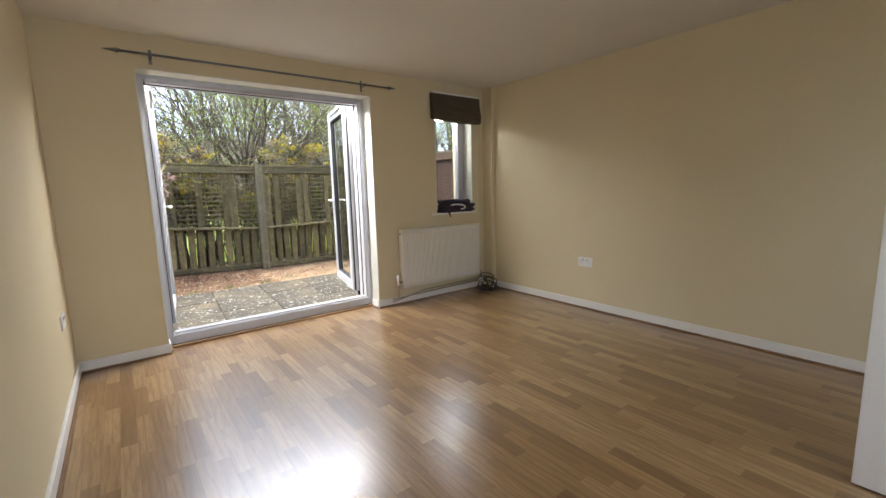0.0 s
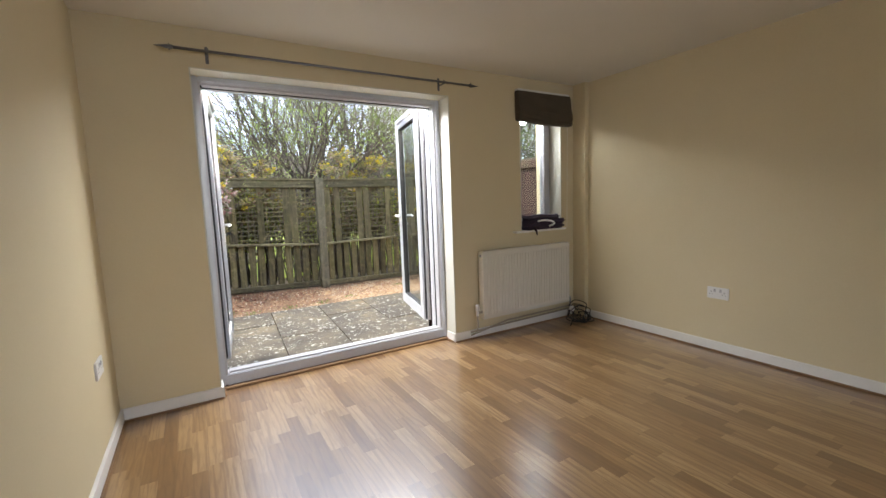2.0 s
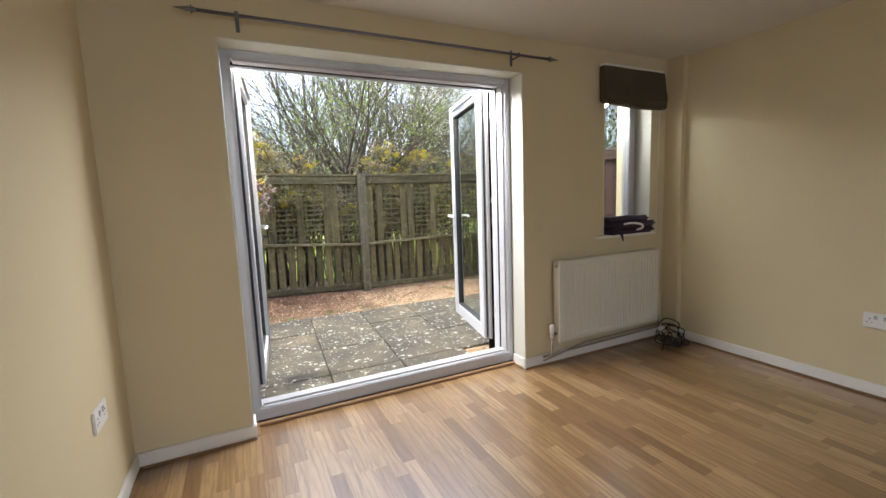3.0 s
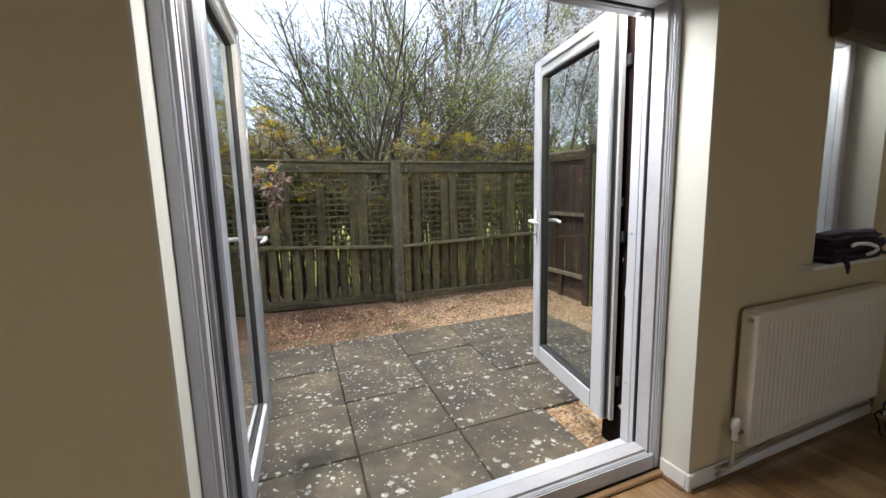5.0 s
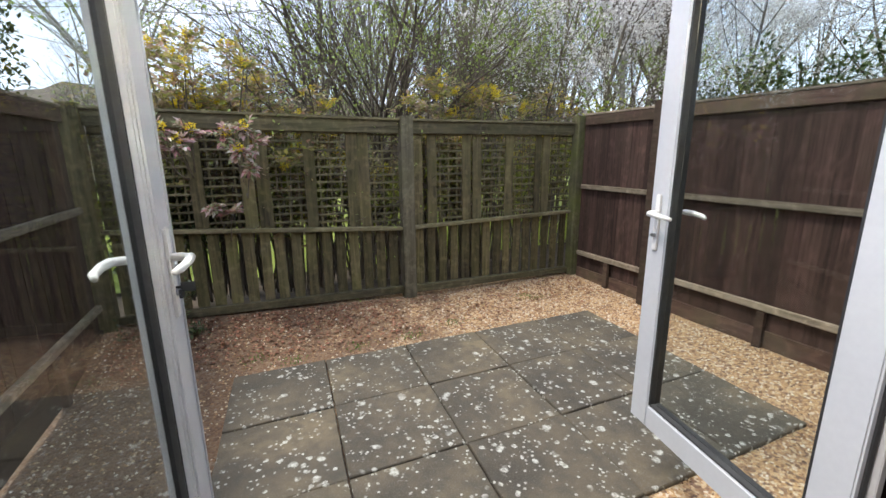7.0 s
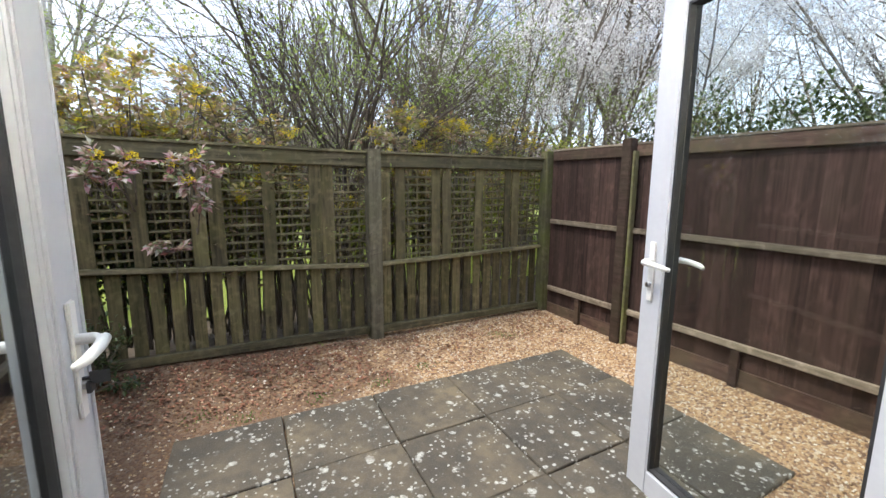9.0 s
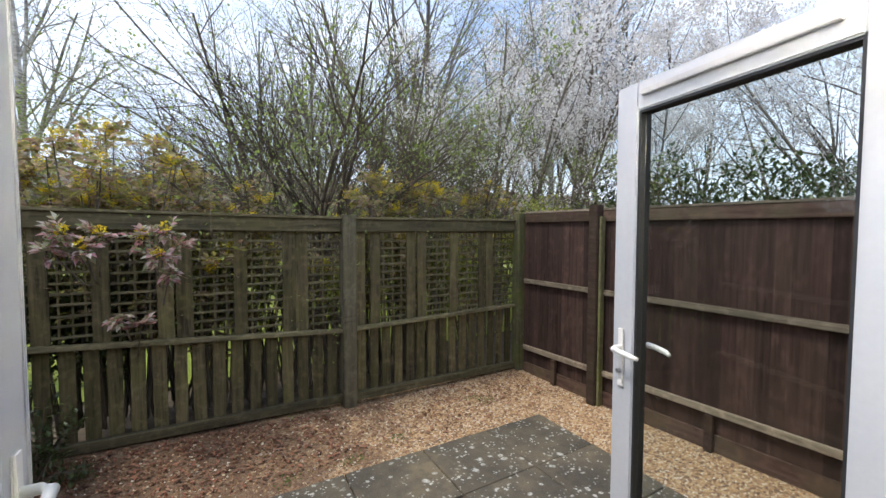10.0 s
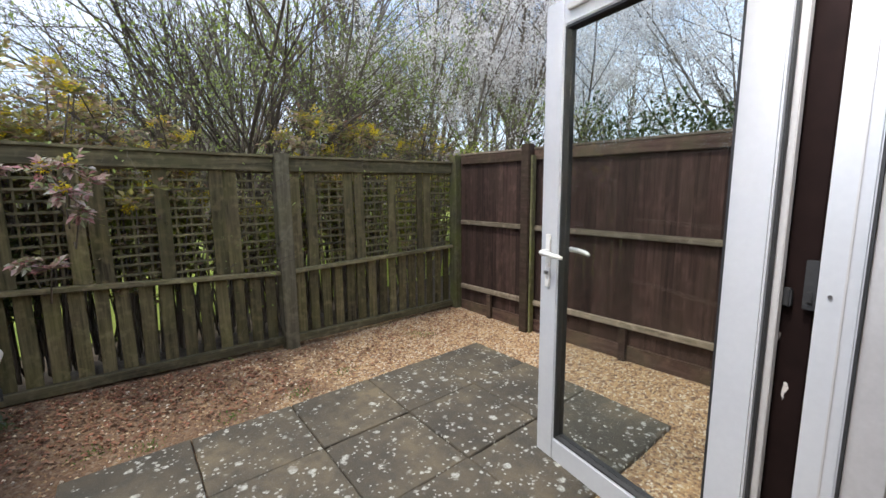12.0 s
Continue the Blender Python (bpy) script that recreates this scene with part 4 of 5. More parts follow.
for _ in range(26000):
    x, y = r.uniform(-4, 8), 9.0 + abs(r.gauss(0, 2.6))
    so.leaf(Vector((x, y, -0.17)), rand_dir(r, 2.0), Vector((1, 0, 0)), r.uniform(0.05, 0.11), 0.012, 0.0)
tagged(so.make("grass_blades", M["grass"], kind="stuff"), "bright green grass beyond the fence", "grass")


# ---- back fence ----
def post_mesh(w, z0, z1):
    bm = bmesh.new()
    box(bm, -w / 2, w / 2, -w / 2, w / 2, z0, z1, bevel=0.008)
    return bm


FENCE = thing("trellis_fence", "weathered green-tinged timber fence with slats below and trellis above", "fence")
FY = 7.58


def fence_post(x, y, w, z0, z1, parent, mat="fence"):
    ob = part("post", post_mesh(w, z0, z1), M[mat], parent)
    ob.matrix_basis = pose(x, y, 0)
    return ob


def fence_bay(x0, x1, rail_z, boards, lattices):
    """rail_z: heights (left, right) of bottom, middle and top rails."""
    for (za, zb, h, d, cap) in rail_z:
        bm = bmesh.new()
        vs = []
        for x, z in ((x0, za), (x1, zb)):
            for dy, dz in ((-d, 0), (-d, h), (0.012, h), (0.012, 0)):
                vs.append(bm.verts.new((x, FY + dy, z + dz)))
        for q in ((0, 1, 2, 3), (7, 6, 5, 4), (0, 4, 5, 1), (1, 5, 6, 2), (2, 6, 7, 3), (3, 7, 4, 0)):
            bm.faces.new([vs[i] for i in q])
        bmesh.ops.bevel(bm, geom=list(bm.edges), offset=0.004, segments=1, affect="EDGES")
        part("rail", bm, M["fence_h"], FENCE)
        if cap:
            ob = box_part("rail_cap", (x0, x1, FY - 0.065, FY + 0.03, 0, 0.022), M["fence_h"], FENCE, 0.005)
            ob.matrix_basis = pose(0, 0, za + h + 0.001 - (zb - za) / (x1 - x0) * x0, 0, -math.degrees(math.atan2(zb - za, x1 - x0)), 0)
    def mid(x, k):
        za, zb = rail_z[k][:2]
        return za + (zb - za) * (x - x0) / (x1 - x0)
    r = random.Random(int(x0 * 10))
    n = int((x1 - x0 - 0.02) / 0.1285)
    for i in range(n):
        x = x0 + 0.01 + (x1 - x0 - 0.02) * (i + 0.5) / n
        w = 0.044 + r.uniform(-0.003, 0.003)
        ob = box_part("slat", (-w, w, -0.009, 0.009, mid(x, 0) - 0.01, mid(x, 1) + 0.01), M["fence"], FENCE, 0.003)
        ob.matrix_basis = pose(x + r.uniform(-0.004, 0.004), FY + 0.022, 0, 0, r.uniform(-0.7, 0.7), 0)
    for a, b in boards:
        ob = box_part("board", (-(b - a) / 2, (b - a) / 2, -0.009, 0.009, mid(a, 1) + 0.03, mid(a, 2) + 0.05), M["fence"], FENCE, 0.003)
        ob.matrix_basis = pose((a + b) / 2, FY + 0.022, 0, 0, r.uniform(-0.4, 0.4), 0)
    for a, b in lattices:
        z0, z1 = mid(a, 1) + 0.03, mid(a, 2) + 0.02
        k = int((z1 - z0) / 0.071)
        for i in range(k):
            z = z0 + (i + 0.6) * (z1 - z0) / k
            ob = box_part("trellis_lath", (a - 0.02, b + 0.02, -0.008, 0.008, -0.0085, 0.0085), M["fence_h"], FENCE, 0.002)
            ob.matrix_basis = pose(0, FY + 0.038, z + r.uniform(-0.004, 0.004), 0, 0, 0)
        m = max(1, round((b - a) / 0.085))
        for i in range(m):
            x = a + (i + 0.5) * (b - a) / m
            ob = box_part("trellis_lath", (-0.0065, 0.0065, -0.006, 0.006, z0, z1), M["fence"], FENCE, 0.001)
            ob.matrix_basis = pose(x + r.uniform(-0.004, 0.004), FY + 0.051, 0)


fence_bay(1.885, 3.86, [(-0.115, -0.145, 0.07, 0.045, False), (0.545, 0.585, 0.035, 0.055, False), (1.47, 1.475, 0.115, 0.035, True)],
          [(1.906, 2.003), (2.057, 2.158), (2.445, 2.546), (2.574, 2.678), (2.961, 3.066), (3.352, 3.436), (3.451, 3.553)],
          [(2.158, 2.445), (2.678, 2.961), (3.066, 3.352), (3.553, 3.85)])
fence_bay(-0.64, 1.755, [(-0.045, -0.105, 0.07, 0.045, False), (0.70, 0.545, 0.035, 0.055, False), (1.505, 1.47, 0.115, 0.035, True)],
          [(-0.63, -0.53), (-0.34, -0.24), (-0.022, 0.082), (0.36, 0.468), (0.48, 0.592), (0.87, 0.968), (1.251, 1.356), (1.362, 1.47)],
          [(-0.53, -0.34), (-0.24, -0.022), (0.082, 0.36), (0.592, 0.87), (0.968, 1.251), (1.47, 1.75)])
fence_post(1.82, 7.56, 0.125, -0.2, 1.625, FENCE, "grey_post")
fence_post(3.90, 7.53, 0.12, -0.25, 1.68, FENCE, "moss_post")
fence_post(-0.70, 7.55, 0.12, -0.2, 1.66, FENCE)


# ---- side fences ----
def board_fence(name, label, x, face, y0, y1, posts, z_low, z_top):
    """Upright overlapping boards with three rails on the garden side; face: +1 or -1 along x."""
    f = thing(name, label, "fence")
    r = random.Random(int(abs(x) * 100))
    n = int((y1 - y0) / 0.098)
    bm0 = bmesh.new()
    s = 1
    v = [bm0.verts.new(c) for c in ((0, 0, 0), (0, 0.112, 0), (0.006, 0.112, 0), (0.015, 0, 0), (0, 0, 1), (0, 0.112, 1), (0.006, 0.112, 1), (0.015, 0, 1))]
    for q in ((0, 1, 2, 3), (7, 6, 5, 4), (0, 4, 5, 1), (1, 5, 6, 2), (2, 6, 7, 3), (3, 7, 4, 0)):
        bm0.faces.new([v[i] for i in q])
    me = mesh_of("fence_board", bm0, M["side"])
    for i in range(n):
        y = y0 + (y1 - y0) * i / n
        ob = new("fence_board", me)
        ob.parent = f
        ob.matrix_basis = Matrix.LocRotScale((x + r.uniform(-0.002, 0.002), y, z_low + 0.10), Euler((0, 0, radians(r.uniform(-0.6, 0.6)) + (math.pi if face > 0 else 0))), (1, 1, z_top - z_low - 0.12))
    e = -face
    for z, h, d, m in ((z_low + 0.27, 0.05, 0.045, "side_rail"), (0.875, 0.05, 0.045, "side_rail")):
        cuts = [y0] + sorted(posts) + [y1]
        for a, b in zip(cuts, cuts[1:]):
            if b - a > 0.2:
                box_part("rail", (min(x + face * 0.001, x + face * d), max(x + face * 0.001, x + face * d), a + 0.05, b - 0.05, z, z + h), M[m], f, 0.006)
    cuts = [y0] + sorted(posts) + [y1]
    for a, b in zip(cuts, cuts[1:]):
        if b - a > 0.2:
            box_part("cap_board", (min(x, x + face * 0.03), max(x, x + face * 0.03), a + 0.05, b - 0.05, z_top - 0.10, z_top), M["side_cap"], f, 0.004)
            box_part("cap_rail", (x - 0.035, x + 0.035, a + 0.05, b - 0.05, z_top + 0.001, z_top + 0.022), M["side_rail"], f, 0.005)
            box_part("gravel_board", (min(x, x + face * 0.022), max(x, x + face * 0.022), a + 0.04, b - 0.04, z_low - 0.05, z_low + 0.115), M["side_cap"], f, 0.003)
            box_part("cleat", (min(x + face * 0.023, x + face * 0.06), max(x + face * 0.023, x + face * 0.06), (a + b) / 2 - 0.03, (a + b) / 2 + 0.03, z_low - 0.05, z_low + 0.265), M["side_cap"], f, 0.003)
    return f


EAST = board_fence("board_fence", "dark red-brown stained close-board fence with worn rails", 3.925, -1, 3.95, 7.49, [6.43, 4.35], -0.17, 1.675)
fence_post(3.865, 6.43, 0.10, -0.25, 1.73, EAST, "side_cap")
box_part("mossy_batten", (3.84, 3.90, 6.352, 6.378, -0.22, 1.62), M["moss_post"], EAST, 0.004, "pale green mossy batten beside the post")
fence_post(3.865, 4.35, 0.10, -0.25, 1.73, EAST, "side")
WEST = board_fence("board_fence", "dark weathered close-board fence beside the patio", -0.755, 1, 3.95, 7.60, [5.7], -0.15, 1.62)
fence_post(-0.70, 5.7, 0.10, -0.25, 1.66, WEST, "fence")


# ---- plants ----
def tree(name, label, at, seed, stems, height, radius, kids, levels, bark_mat, leaves=None, leaf_mat=None, leaf_size=(0.02, 0.045), per_tip=1, spread=0.8, lean=0.25, wobble=0.16, lift=0.05, shrink=0.6, scatter=0.05, group="", arch=0.0):
    t = thing(name, label, "tree", group, at=at)
    r = random.Random(seed)
    so, tips = Soup(), []
    for k in range(stems):
        a = 2 * math.pi * (k + r.random() * 0.6) / stems
        ln = lean * r.uniform(0.4, 1.3)
        d = Vector((math.cos(a) * ln, math.sin(a) * ln, 1)).normalized()
        p = Vector((math.cos(a), math.sin(a), 0)) * (0.09 * (stems > 1) * r.uniform(0.3, 1.6))
        grow(so, tips, r, p, d, height * r.uniform(0.75, 1.05), radius * r.uniform(0.7, 1.1), levels, kids, wobble, lift, spread, shrink, 8, Vector((math.cos(a), math.sin(a), -0.35)) * arch * r.uniform(0.2, 1.3) if arch else None)
    so.make("trunk", M[bark_mat], t)
    if leaf_mat:
        lv = Soup()
        for p, d, lev in tips:
            for _ in range(per_tip if r.random() < per_tip - int(per_tip) or per_tip >= 1 else 0):
                if leaves and r.random() > leaves:
                    continue
                q = p + rand_dir(r) * scatter
                lv.leaf(q, (d * 0.6 + rand_dir(r, 0.3)), Vector((0, 0, 1)), r.uniform(*leaf_size), r.uniform(*leaf_size) * 0.6)
        lv.make("crown", M[leaf_mat], t)
    return t


# many-stemmed shrubs behind the fence
SHRUB = "tall many-stemmed shrub with arching branches and small new leaves"
tree("multi_stem_shrub", SHRUB, (1.95, 9.55, -0.15), 5, 22, 4.1, 0.034, [0, 5, 6, 7], 3, "dark_twig", 0.42, "bud", (0.02, 0.036), 1, 0.95, 0.3, 0.17, 0.02, 0.58, 0.05, arch=0.08)
tree("multi_stem_shrub", SHRUB, (1.1, 11.6, -0.15), 25, 9, 4.2, 0.024, [0, 5, 6, 7], 3, "twig", 0.6, "bud", (0.025, 0.05), 1, 0.8, 0.4, 0.14, 0.0, 0.55, 0.07, arch=0.12)
tree("multi_stem_shrub", SHRUB, (2.9, 10.4, -0.15), 15, 11, 5.2, 0.030, [0, 5, 6, 7], 3, "twig", 0.8, "bud", (0.025, 0.05), 1, 0.9, 0.4, 0.16, 0.0, 0.55, 0.07, arch=0.11)
tree("multi_stem_shrub", SHRUB, (4.9, 9.9, -0.15), 35, 9, 3.9, 0.022, [0, 5, 5, 6], 3, "twig", 0.6, "bud", (0.03, 0.07), 1, 0.6, 0.35, 0.12, 0.0, 0.55, 0.05, arch=0.1)
# birches
for at, sd, hh, rr in (((-2.3, 15.5, -0.1), 8, 9.5, 0.15), ((8.4, 11.2, -0.1), 9, 10.0, 0.13), ((12.0, 13.5, -0.1), 10, 11.0, 0.12)):
    tree("birch_tree", "bare silver birch with pale trunk and fine hanging twigs", at, sd, 1, hh, rr, [0, 7, 7, 18], 3, "birch_bark", 0.12, "olive", (0.025, 0.05), 1, spread=0.75, lean=0.04, wobble=0.08, lift=0.03, shrink=0.5)
# blossom trees
BL = [tree("blossom_tree", "cherry tree covered with white blossom", (0, 0, -60), 31, 3, 5.4, 0.048, [0, 6, 6, 7], 3, "twig", 0.6, "blossom", (0.045, 0.08), 5, 0.8, 0.35, 0.13, 0.03, 0.58, 0.09),
      tree("blossom_tree", "cherry tree covered with white blossom", (0, 0, -60), 33, 2, 6.0, 0.052, [0, 6, 6, 7], 3, "twig", 0.5, "blossom", (0.04, 0.075), 5, 0.85, 0.3, 0.14, 0.02, 0.58, 0.1)]
BARE = [tree("bare_tree", "tall bare woodland tree with grey bark and fine twigs", (0, 0, -60), 41, 1, 9.0, 0.11, [0, 5, 6, 12], 3, "grey_bark", 0.15, "bud", (0.03, 0.06), 1, 0.7, 0.08, 0.09, 0.04, 0.45, 0.06),
        tree("bare_tree", "tall bare woodland tree with grey bark and fine twigs", (0, 0, -60), 43, 2, 8.0, 0.09, [0, 5, 6, 10], 3, "twig", 0.35, "bud", (0.03, 0.07), 1, 0.75, 0.14, 0.10, 0.04, 0.5, 0.08)]
places = [(BL[0], 6.0, 10.6, 1.0, 10), (BL[1], 8.2, 12.6, 1.15, 120), (BL[0], 9.6, 9.6, 1.1, 200), (BL[1], 11.8, 12.0, 1.3, 300), (BL[1], 10.0, 16.0, 1.3, 20), (BL[0], 14.5, 14.0, 1.5, 160), (BL[0], 9.5, 5.6, 1.1, 90), (BL[1], 12.5, 7.5, 1.2, 40), (BL[0], 9.0, 3.0, 1.1, 15), (BL[0], 11.0, 4.5, 1.3, 220), (BL[1], 13.0, 5.8, 1.4, 75)]
r = random.Random(77)
for src, x, y, s, a in places:
    o = copy_thing(src, pose(x, y, -0.15, 0, 0, a))
    o.scale = (s, s, s)
    o["group"] = "blossom trees behind the garden"
wood = []
for k in range(27):
    x, y = r.uniform(2.5, 24), r.uniform(14, 30)
    wood.append((x, y))
for k, (x, y) in enumerate(wood + [(4.6, 12.0), (5.6, 13.2), (8.9, 11.2), (3.8, 15.0), (7.0, 12.0)]):
    o = copy_thing(BARE[k % 2], pose(x, y, -0.15, 0, 0, r.uniform(0, 360)))
    s = r.uniform(0.75, 1.25)
    o.scale = (s, s, s)
    o["group"] = "bare trees of the wood"


def leafy_mass(name, label, at, size, n, mat, seed, leaf=(0.04, 0.08), stems=40, base=0.02):
    """Dense evergreen growth: upright stems with leaves thick on the outside."""
    t = thing(name, label, "shrub", at=at)
    r = random.Random(seed)
    st, lv = Soup(), Soup()
    for k in range(stems):
        x, y = r.uniform(-1, 1) * size[0] * 0.85, r.uniform(-1, 1) * size[1] * 0.8
        h = size[2] * r.uniform(0.7, 1.0)
        pts = [Vector((x, y, 0)), Vector((x + r.gauss(0, .06), y + r.gauss(0, .06), h * 0.5)), Vector((x + r.gauss(0, .14), y + r.gauss(0, .12), h))]
        st.tube(pts, [0.012, 0.008, 0.003], 4)
    for _ in range(n):
        x, y = r.uniform(-1, 1) * size[0], r.uniform(-1, 1) * size[1]
        top = size[2] * (0.78 + 0.32 * noise.noise(Vector((x * 1.7 + seed, y * 1.7, 0))))
        z = top * (1 - abs(r.gauss(0, 0.33)))
        if z < base * r.uniform(0.6, 1.4):
            continue
        lv.leaf(Vector((x, y, z)), rand_dir(r, 0.3), Vector((0, 0, 1)), r.uniform(*leaf), r.uniform(*leaf) * 0.55)
    st.make("woody_growth", M["twig"], t)
    lv.make("foliage", M[mat], t)
    return t


HEDGE = "yellow-green and bronze evergreen growth behind the trellis fence"
leafy_mass("ivy_hedge", "dark evergreen leaves pressed against the trellis fence", (-0.3, 7.9, -0.1), (0.42, 0.14, 1.55), 3200, "ivy", 59, (0.05, 0.09), 12, 0.5)
leafy_mass("flowering_hedge", HEDGE, (0.4, 8.3, -0.1), (0.8, 0.34, 1.75), 4200, "hedge", 55, (0.05, 0.09), 80, 0.7)
leafy_mass("flowering_hedge", HEDGE, (2.9, 8.35, -0.1), (1.1, 0.3, 1.75), 3400, "hedge", 56, (0.05, 0.085), 90, 0.7)
leafy_mass("flowering_hedge", HEDGE, (1.4, 8.3, -0.12), (0.7, 0.25, 1.6), 1700, "hedge", 54, (0.045, 0.08), 70, 0.7)
leafy_mass("conifer", "tall olive green evergreen among bare trees", (6.2, 12.9, -0.15), (1.5, 0.8, 5.2), 15000, "olive", 57, (0.05, 0.10), 20)
leafy_mass("ivy_hedge", "dark evergreen hedge behind the board fence", (8.0, 11.4, -0.15), (3.6, 0.7, 2.5), 9000, "ivy", 51, (0.06, 0.12))
leafy_mass("ivy_hedge", "dark evergreen undergrowth below the bare trees", (2.6, 14.6, -0.15), (3.8, 0.8, 1.9), 5000, "ivy", 52, (0.05, 0.11))
leafy_mass("ivy_hedge", "dark tall evergreen beyond the low fence corner", (-3.3, 9.7, -0.15), (1.5, 0.7, 4.2), 15000, "ivy", 58, (0.06, 0.11), 16)
leafy_mass("ivy_hedge", "green evergreen growth showing above the board fence", (5.9, 9.0, -0.15), (1.7, 0.5, 2.35), 5200, "hedge", 60, (0.05, 0.1), 30)
leafy_mass("ivy_hedge", "dark evergreen growth along the outside of the board fence", (7.6, 6.6, -0.15), (0.9, 2.8, 3.1), 15000, "ivy", 65, (0.06, 0.11), 40)
leafy_mass("ivy_hedge", "olive green evergreen undergrowth behind the shrubs", (4.6, 12.5, -0.15), (1.9, 0.6, 2.4), 4500, "bud", 53, (0.04, 0.09))


def mahonia(at, seed, height, width, canes, label, flowers=0.95, mat="mahonia"):
    """Canes topped with whorls of spiky compound leaves and upright yellow flower clusters."""
    t = thing("flowering_shrub", label, "shrub", at=at)
    r = random.Random(seed)
    st, lv, fl = Soup(), Soup(), Soup()
    for k in range(canes):
        x, y = r.gauss(0, width * 0.4), r.gauss(0, 0.16)
        h = height * r.uniform(0.62, 1.0) * max(0.6, 1 - 0.4 * (x / width) ** 2)
        tip = Vector((x * 1.25 + r.gauss(0, 0.08), y * 1.2 + r.gauss(0, 0.08), h))
        pts = [Vector((x * 0.7, y * 0.7, 0)), Vector((x * 0.9, y, h * 0.5)), tip]
        st.tube(pts, [0.012, 0.009, 0.005], 5)
        for q, nn in ((tip, 7), (pts[1].lerp(tip, 0.6), 5), (pts[1], 3)):
            for m in range(nn):
                a = r.uniform(0, math.tau)
                d = Vector((math.cos(a), math.sin(a), r.uniform(-0.35, 1.0))).normalized()
                L = r.uniform(0.12, 0.22)
                for u in range(1, 5):
                    w = u / 4
                    p = q + d * (L * w) - Vector((0, 0, 0.05 * w * w))
                    side = d.cross(Vector((0, 0, 1))).normalized()
                    for sg in (-1, 1):
                        lv.leaf(p, side * sg + d * 0.5 + rand_dir(r) * 0.45, rand_dir(r, 1.5), r.uniform(0.05, 0.08), r.uniform(0.028, 0.042), 0.25)
                lv.leaf(q + d * L, d, Vector((0, 0, 1)), 0.075, 0.04, 0.25)
        if r.random() < flowers:
            for m in range(r.randint(2, 4)):
                c = tip + rand_dir(r, 1.2) * r.uniform(0.04, 0.11)
                w = r.uniform(0.032, 0.055)
                for _ in range(46):
                    fl.leaf(c + rand_dir(r, 0.4) * w * r.random() ** 0.4, rand_dir(r), Vector((0, 0, 1)), 0.016, 0.014, 0.4)
    st.make("woody_growth", M["twig"], t)
    lv.make("foliage", M[mat], t)
    if fl.v:
        fl.make("blossom", M["flower"], t, "clusters of small yellow flowers")
    return t


mahonia((0.02, 8.1, -0.05), 61, 2.4, 0.8, 62, "tall evergreen shrub with bronze leaves and yellow flower clusters")
mahonia((0.75, 8.1, -0.08), 62, 2.0, 0.9, 26, "evergreen shrub with glossy leaves and yellow flowers behind the fence")
mahonia((2.75, 8.2, -0.1), 63, 2.3, 1.0, 40, "evergreen shrub with bronze and green leaves and yellow flowers")
mahonia((4.4, 8.9, -0.1), 64, 2.25, 0.9, 22, "evergreen shrub with yellow flowers behind the fence corner")


def sprig(at, seed, heads):
    """A branch of the shrub that leans through the trellis: whorls of small holly-like leaves at its ends."""
    t = thing("overhanging_branch", "glossy bronze-leaved branch with yellow buds leaning over the fence", "branch", at=at)
    r = random.Random(seed)
    lv, fl = Soup(), Soup()
    for x, z, y, size in heads:
        tip = Vector((x, y, z))
        st = Soup()
        st.tube([Vector((0, 0.25, -0.35)), Vector((x * 0.3, 0.1, z - 0.25)), tip], [0.008, 0.006, 0.004], 5)
        st.make("twig", M["twig"], t)
        for m in range(8):
            d = rand_dir(r)
            d = Vector((d.x, -abs(d.y) * 0.7, d.z * 0.8 - 0.1)).normalized()
            L = size * r.uniform(0.6, 1.1)
            for u in range(1, 4):
                p = tip + d * (L * u / 3)
                side = d.cross(Vector((0, 0.5, 1))).normalized()
                for sg in (-1, 1):
                    lv.leaf(p, side * sg + d * 0.9, Vector((r.gauss(0, 0.4), -0.6, 1)), r.uniform(0.045, 0.07), r.uniform(0.026, 0.038), 0.3)
            lv.leaf(tip + d * L, d, Vector((r.gauss(0, 0.4), -0.5, 1)), 0.065, 0.034, 0.3)
        if size > 0.075:
            for _ in range(34):
                fl.leaf(tip + rand_dir(r) * 0.032 + Vector((0, -0.03, 0.025)), rand_dir(r), Vector((0, 0, 1)), 0.024, 0.019, 0.4)
    lv.make("foliage", M["sprig"], t)
    fl.make("blossom", M["flower"], t, "small yellow flower buds")


sprig((0.02, 7.43, 1.44), 71, ((-0.12, 0.03, -0.16, 0.09), (-0.02, -0.06, -0.2, 0.1), (0.06, 0.02, -0.16, 0.08), (-0.2, -0.08, -0.12, 0.07)))
sprig((0.38, 7.45, 1.42), 72, ((-0.08, 0.02, -0.14, 0.08), (0.05, 0.06, -0.18, 0.09), (0.0, -0.1, -0.2, 0.09), (0.12, -0.05, -0.14, 0.07), (0.06, -0.24, -0.12, 0.05)))
sprig((0.22, 7.47, 0.85), 73, ((-0.06, 0.05, -0.10, 0.06), (0.05, -0.02, -0.12, 0.06)))


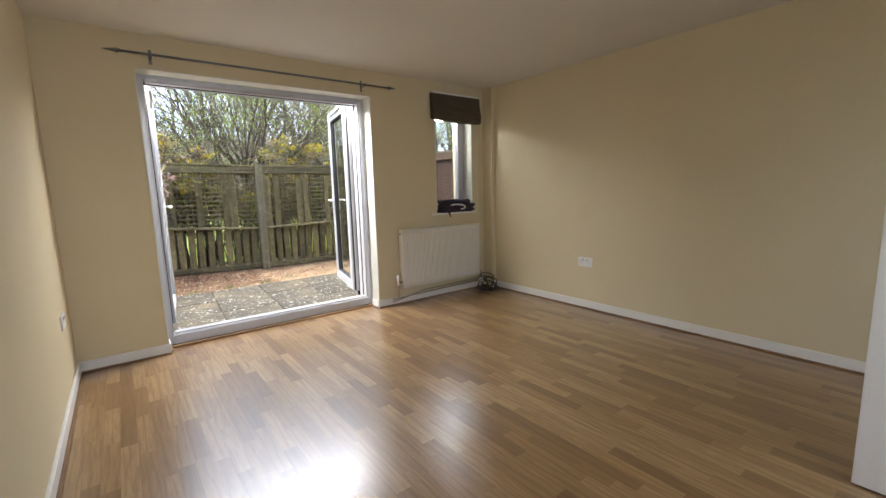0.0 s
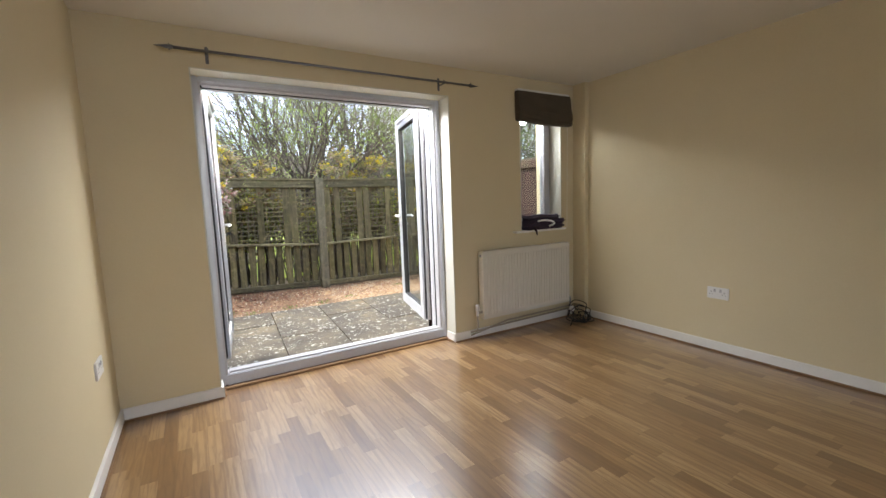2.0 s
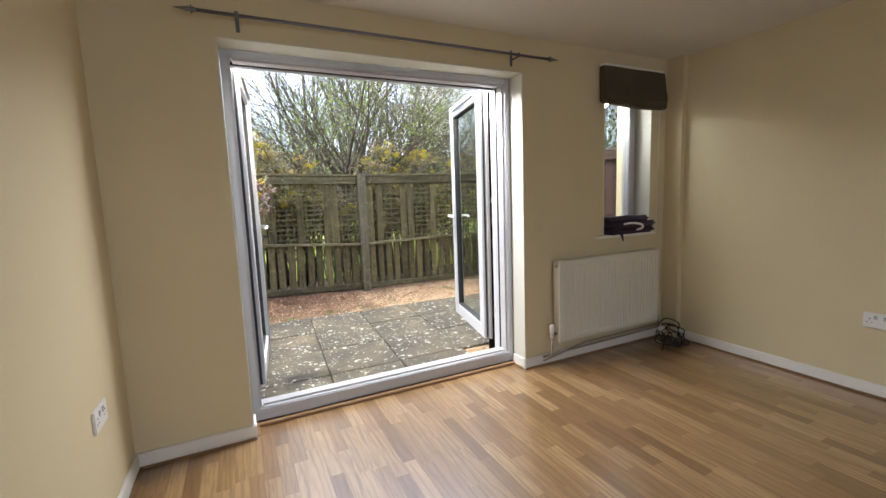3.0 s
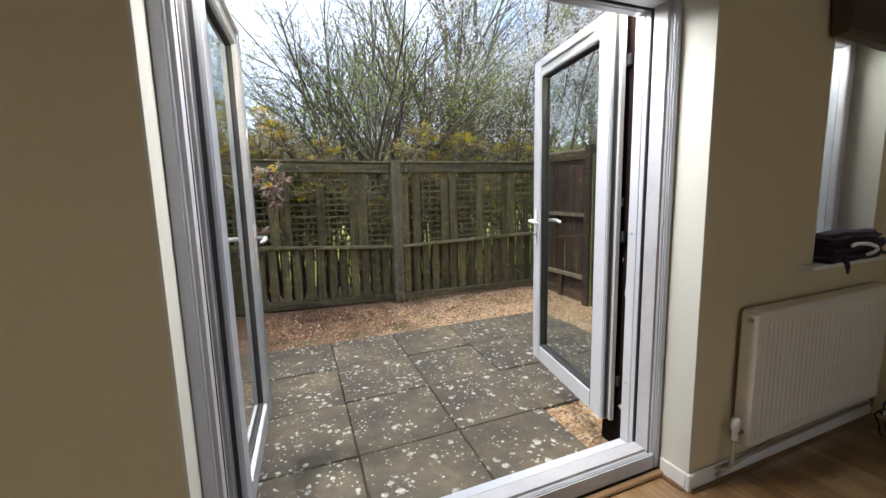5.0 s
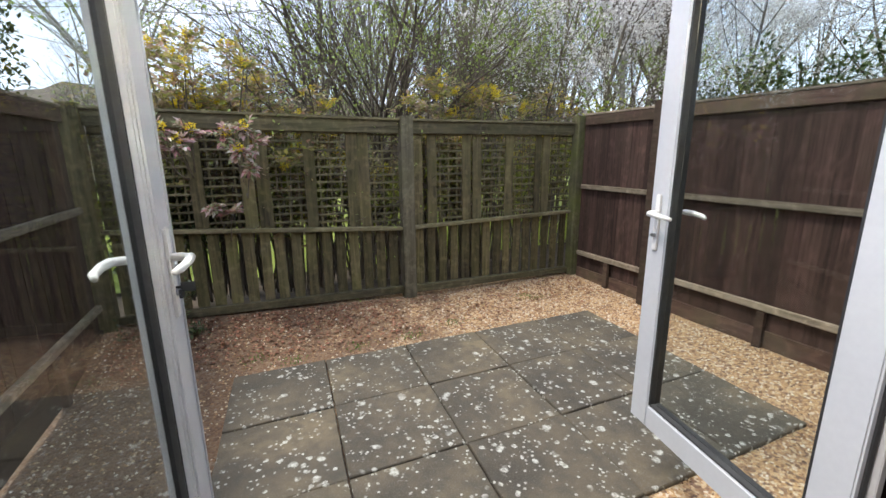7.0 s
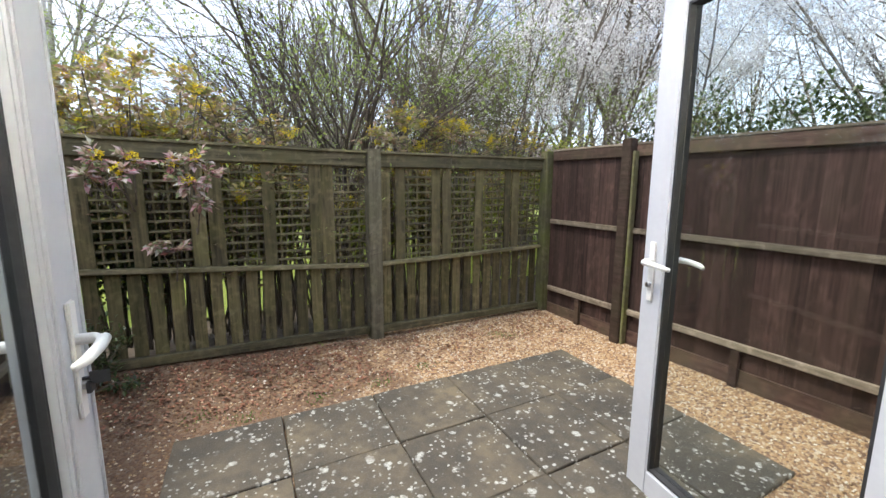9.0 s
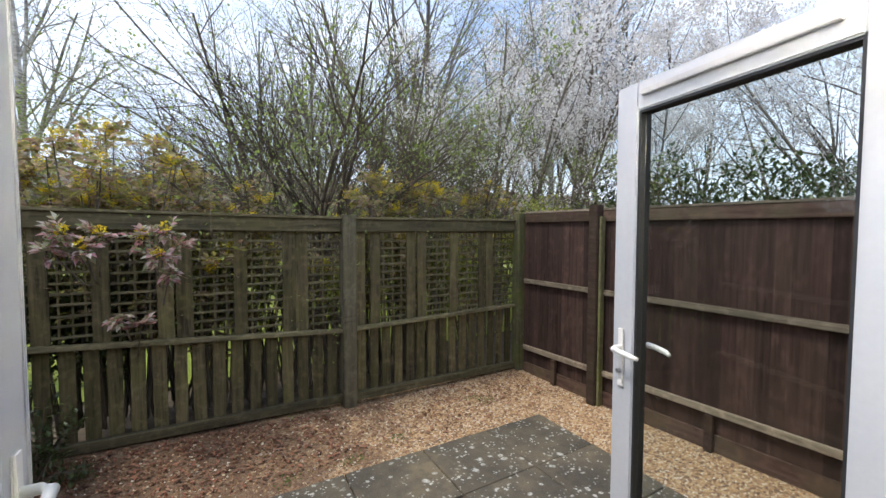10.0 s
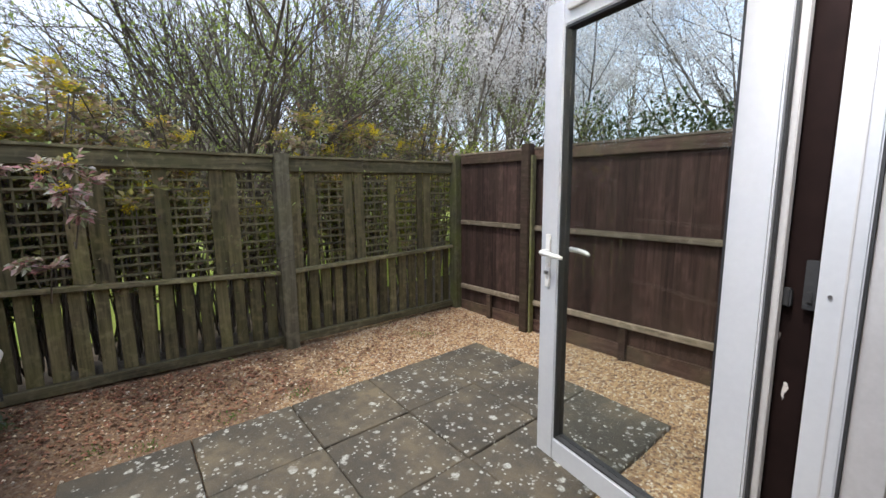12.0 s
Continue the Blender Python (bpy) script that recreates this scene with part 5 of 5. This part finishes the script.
def low_bush(at, seed, size, n):
    t = thing("low_bush", "small dark evergreen bush at the foot of the fence", "shrub", at=at)
    r = random.Random(seed)
    st, lv = Soup(), Soup()
    for k in range(18):
        d = rand_dir(r, 0.9)
        d.z = abs(d.z)
        tip = Vector((d.x * size[0], d.y * size[1], d.z * size[2]))
        st.tube([Vector((0, 0, 0)), tip * 0.5 + Vector((0, 0, 0.03)), tip], [0.007, 0.005, 0.002], 4)
        for _ in range(n // 18):
            w = r.uniform(0.3, 1.05)
            lv.leaf(tip * w + rand_dir(r) * 0.05, rand_dir(r, 0.4), Vector((0, 0, 1)), r.uniform(0.03, 0.055), r.uniform(0.02, 0.032))
    st.make("woody_growth", M["twig"], t)
    lv.make("foliage", M["ivy"], t)


low_bush((-0.28, 7.28, -0.08), 81, (0.28, 0.2, 0.5), 620)

for k in range(34):
    o = copy_thing(BARE[k % 2], pose(r.uniform(-26, 8), r.uniform(36, 60), -0.32, 0, 0, r.uniform(0, 360)))
    s = r.uniform(0.7, 1.05)
    o.scale = (s, s, s)
    o["group"] = "bare trees of the wood"
for o in BL + BARE:
    for c in o.children_recursive:
        bpy.data.objects.remove(c)
    bpy.data.objects.remove(o)

# distance: a wooded rise
bm = bmesh.new()
gv = []
for i in range(90):
    x = -70 + i * 2.0
    h = 9.0 + 2.5 * noise.noise(Vector((i * 0.13, 0, 0))) + 0.9 * noise.noise(Vector((i * 0.9, 3, 0)))
    gv.append([bm.verts.new((x, 62 + 4 * math.sin(i * 0.2), -0.5)), bm.verts.new((x, 66, h * 0.55)), bm.verts.new((x + noise.noise(Vector((i, 1, 1))), 72, h))])
for a, b in zip(gv, gv[1:]):
    for k in range(2):
        bm.faces.new((a[k], b[k], b[k + 1], a[k + 1]))
tagged(part("backdrop", bm, M["far_wood"]), "distant brown leafless woodland on a rise", kind="structure")

# ---- laminate boards ----
FLOOR = thing("floor", "warm oak three-strip laminate floor laid towards the garden", "", kind="structure")
bm = bmesh.new()
box(bm, WALL_X0 - 0.1, WALL_X1 + 0.1, BACK_Y - 0.1, 3.74, -0.12, -0.0085)
part("underlay", bm, M["bead"], FLOOR)
PW, PL = 0.1935, 1.285
bm = bmesh.new()
box(bm, 0.0, PW - 0.0003, 0.0, PL - 0.0003, -0.008, 0.0)
plank_me = mesh_of("plank", bm, M["laminate"])
k = 0
x = math.floor(WALL_X0 / PW) * PW
while x < WALL_X1:
    y = BACK_Y - PL + (k * 0.43) % PL
    while y < 3.70:
        y1 = min(y + PL, 3.70)
        y0 = max(y, BACK_Y)
        if y1 - y0 > 0.01:
            ob = new("plank", plank_me)
            ob.parent = FLOOR
            ob.matrix_basis = Matrix.LocRotScale((x, y0, 0), None, (1, (y1 - y0) / PL, 1))
        y += PL
    x += PW
    k += 1
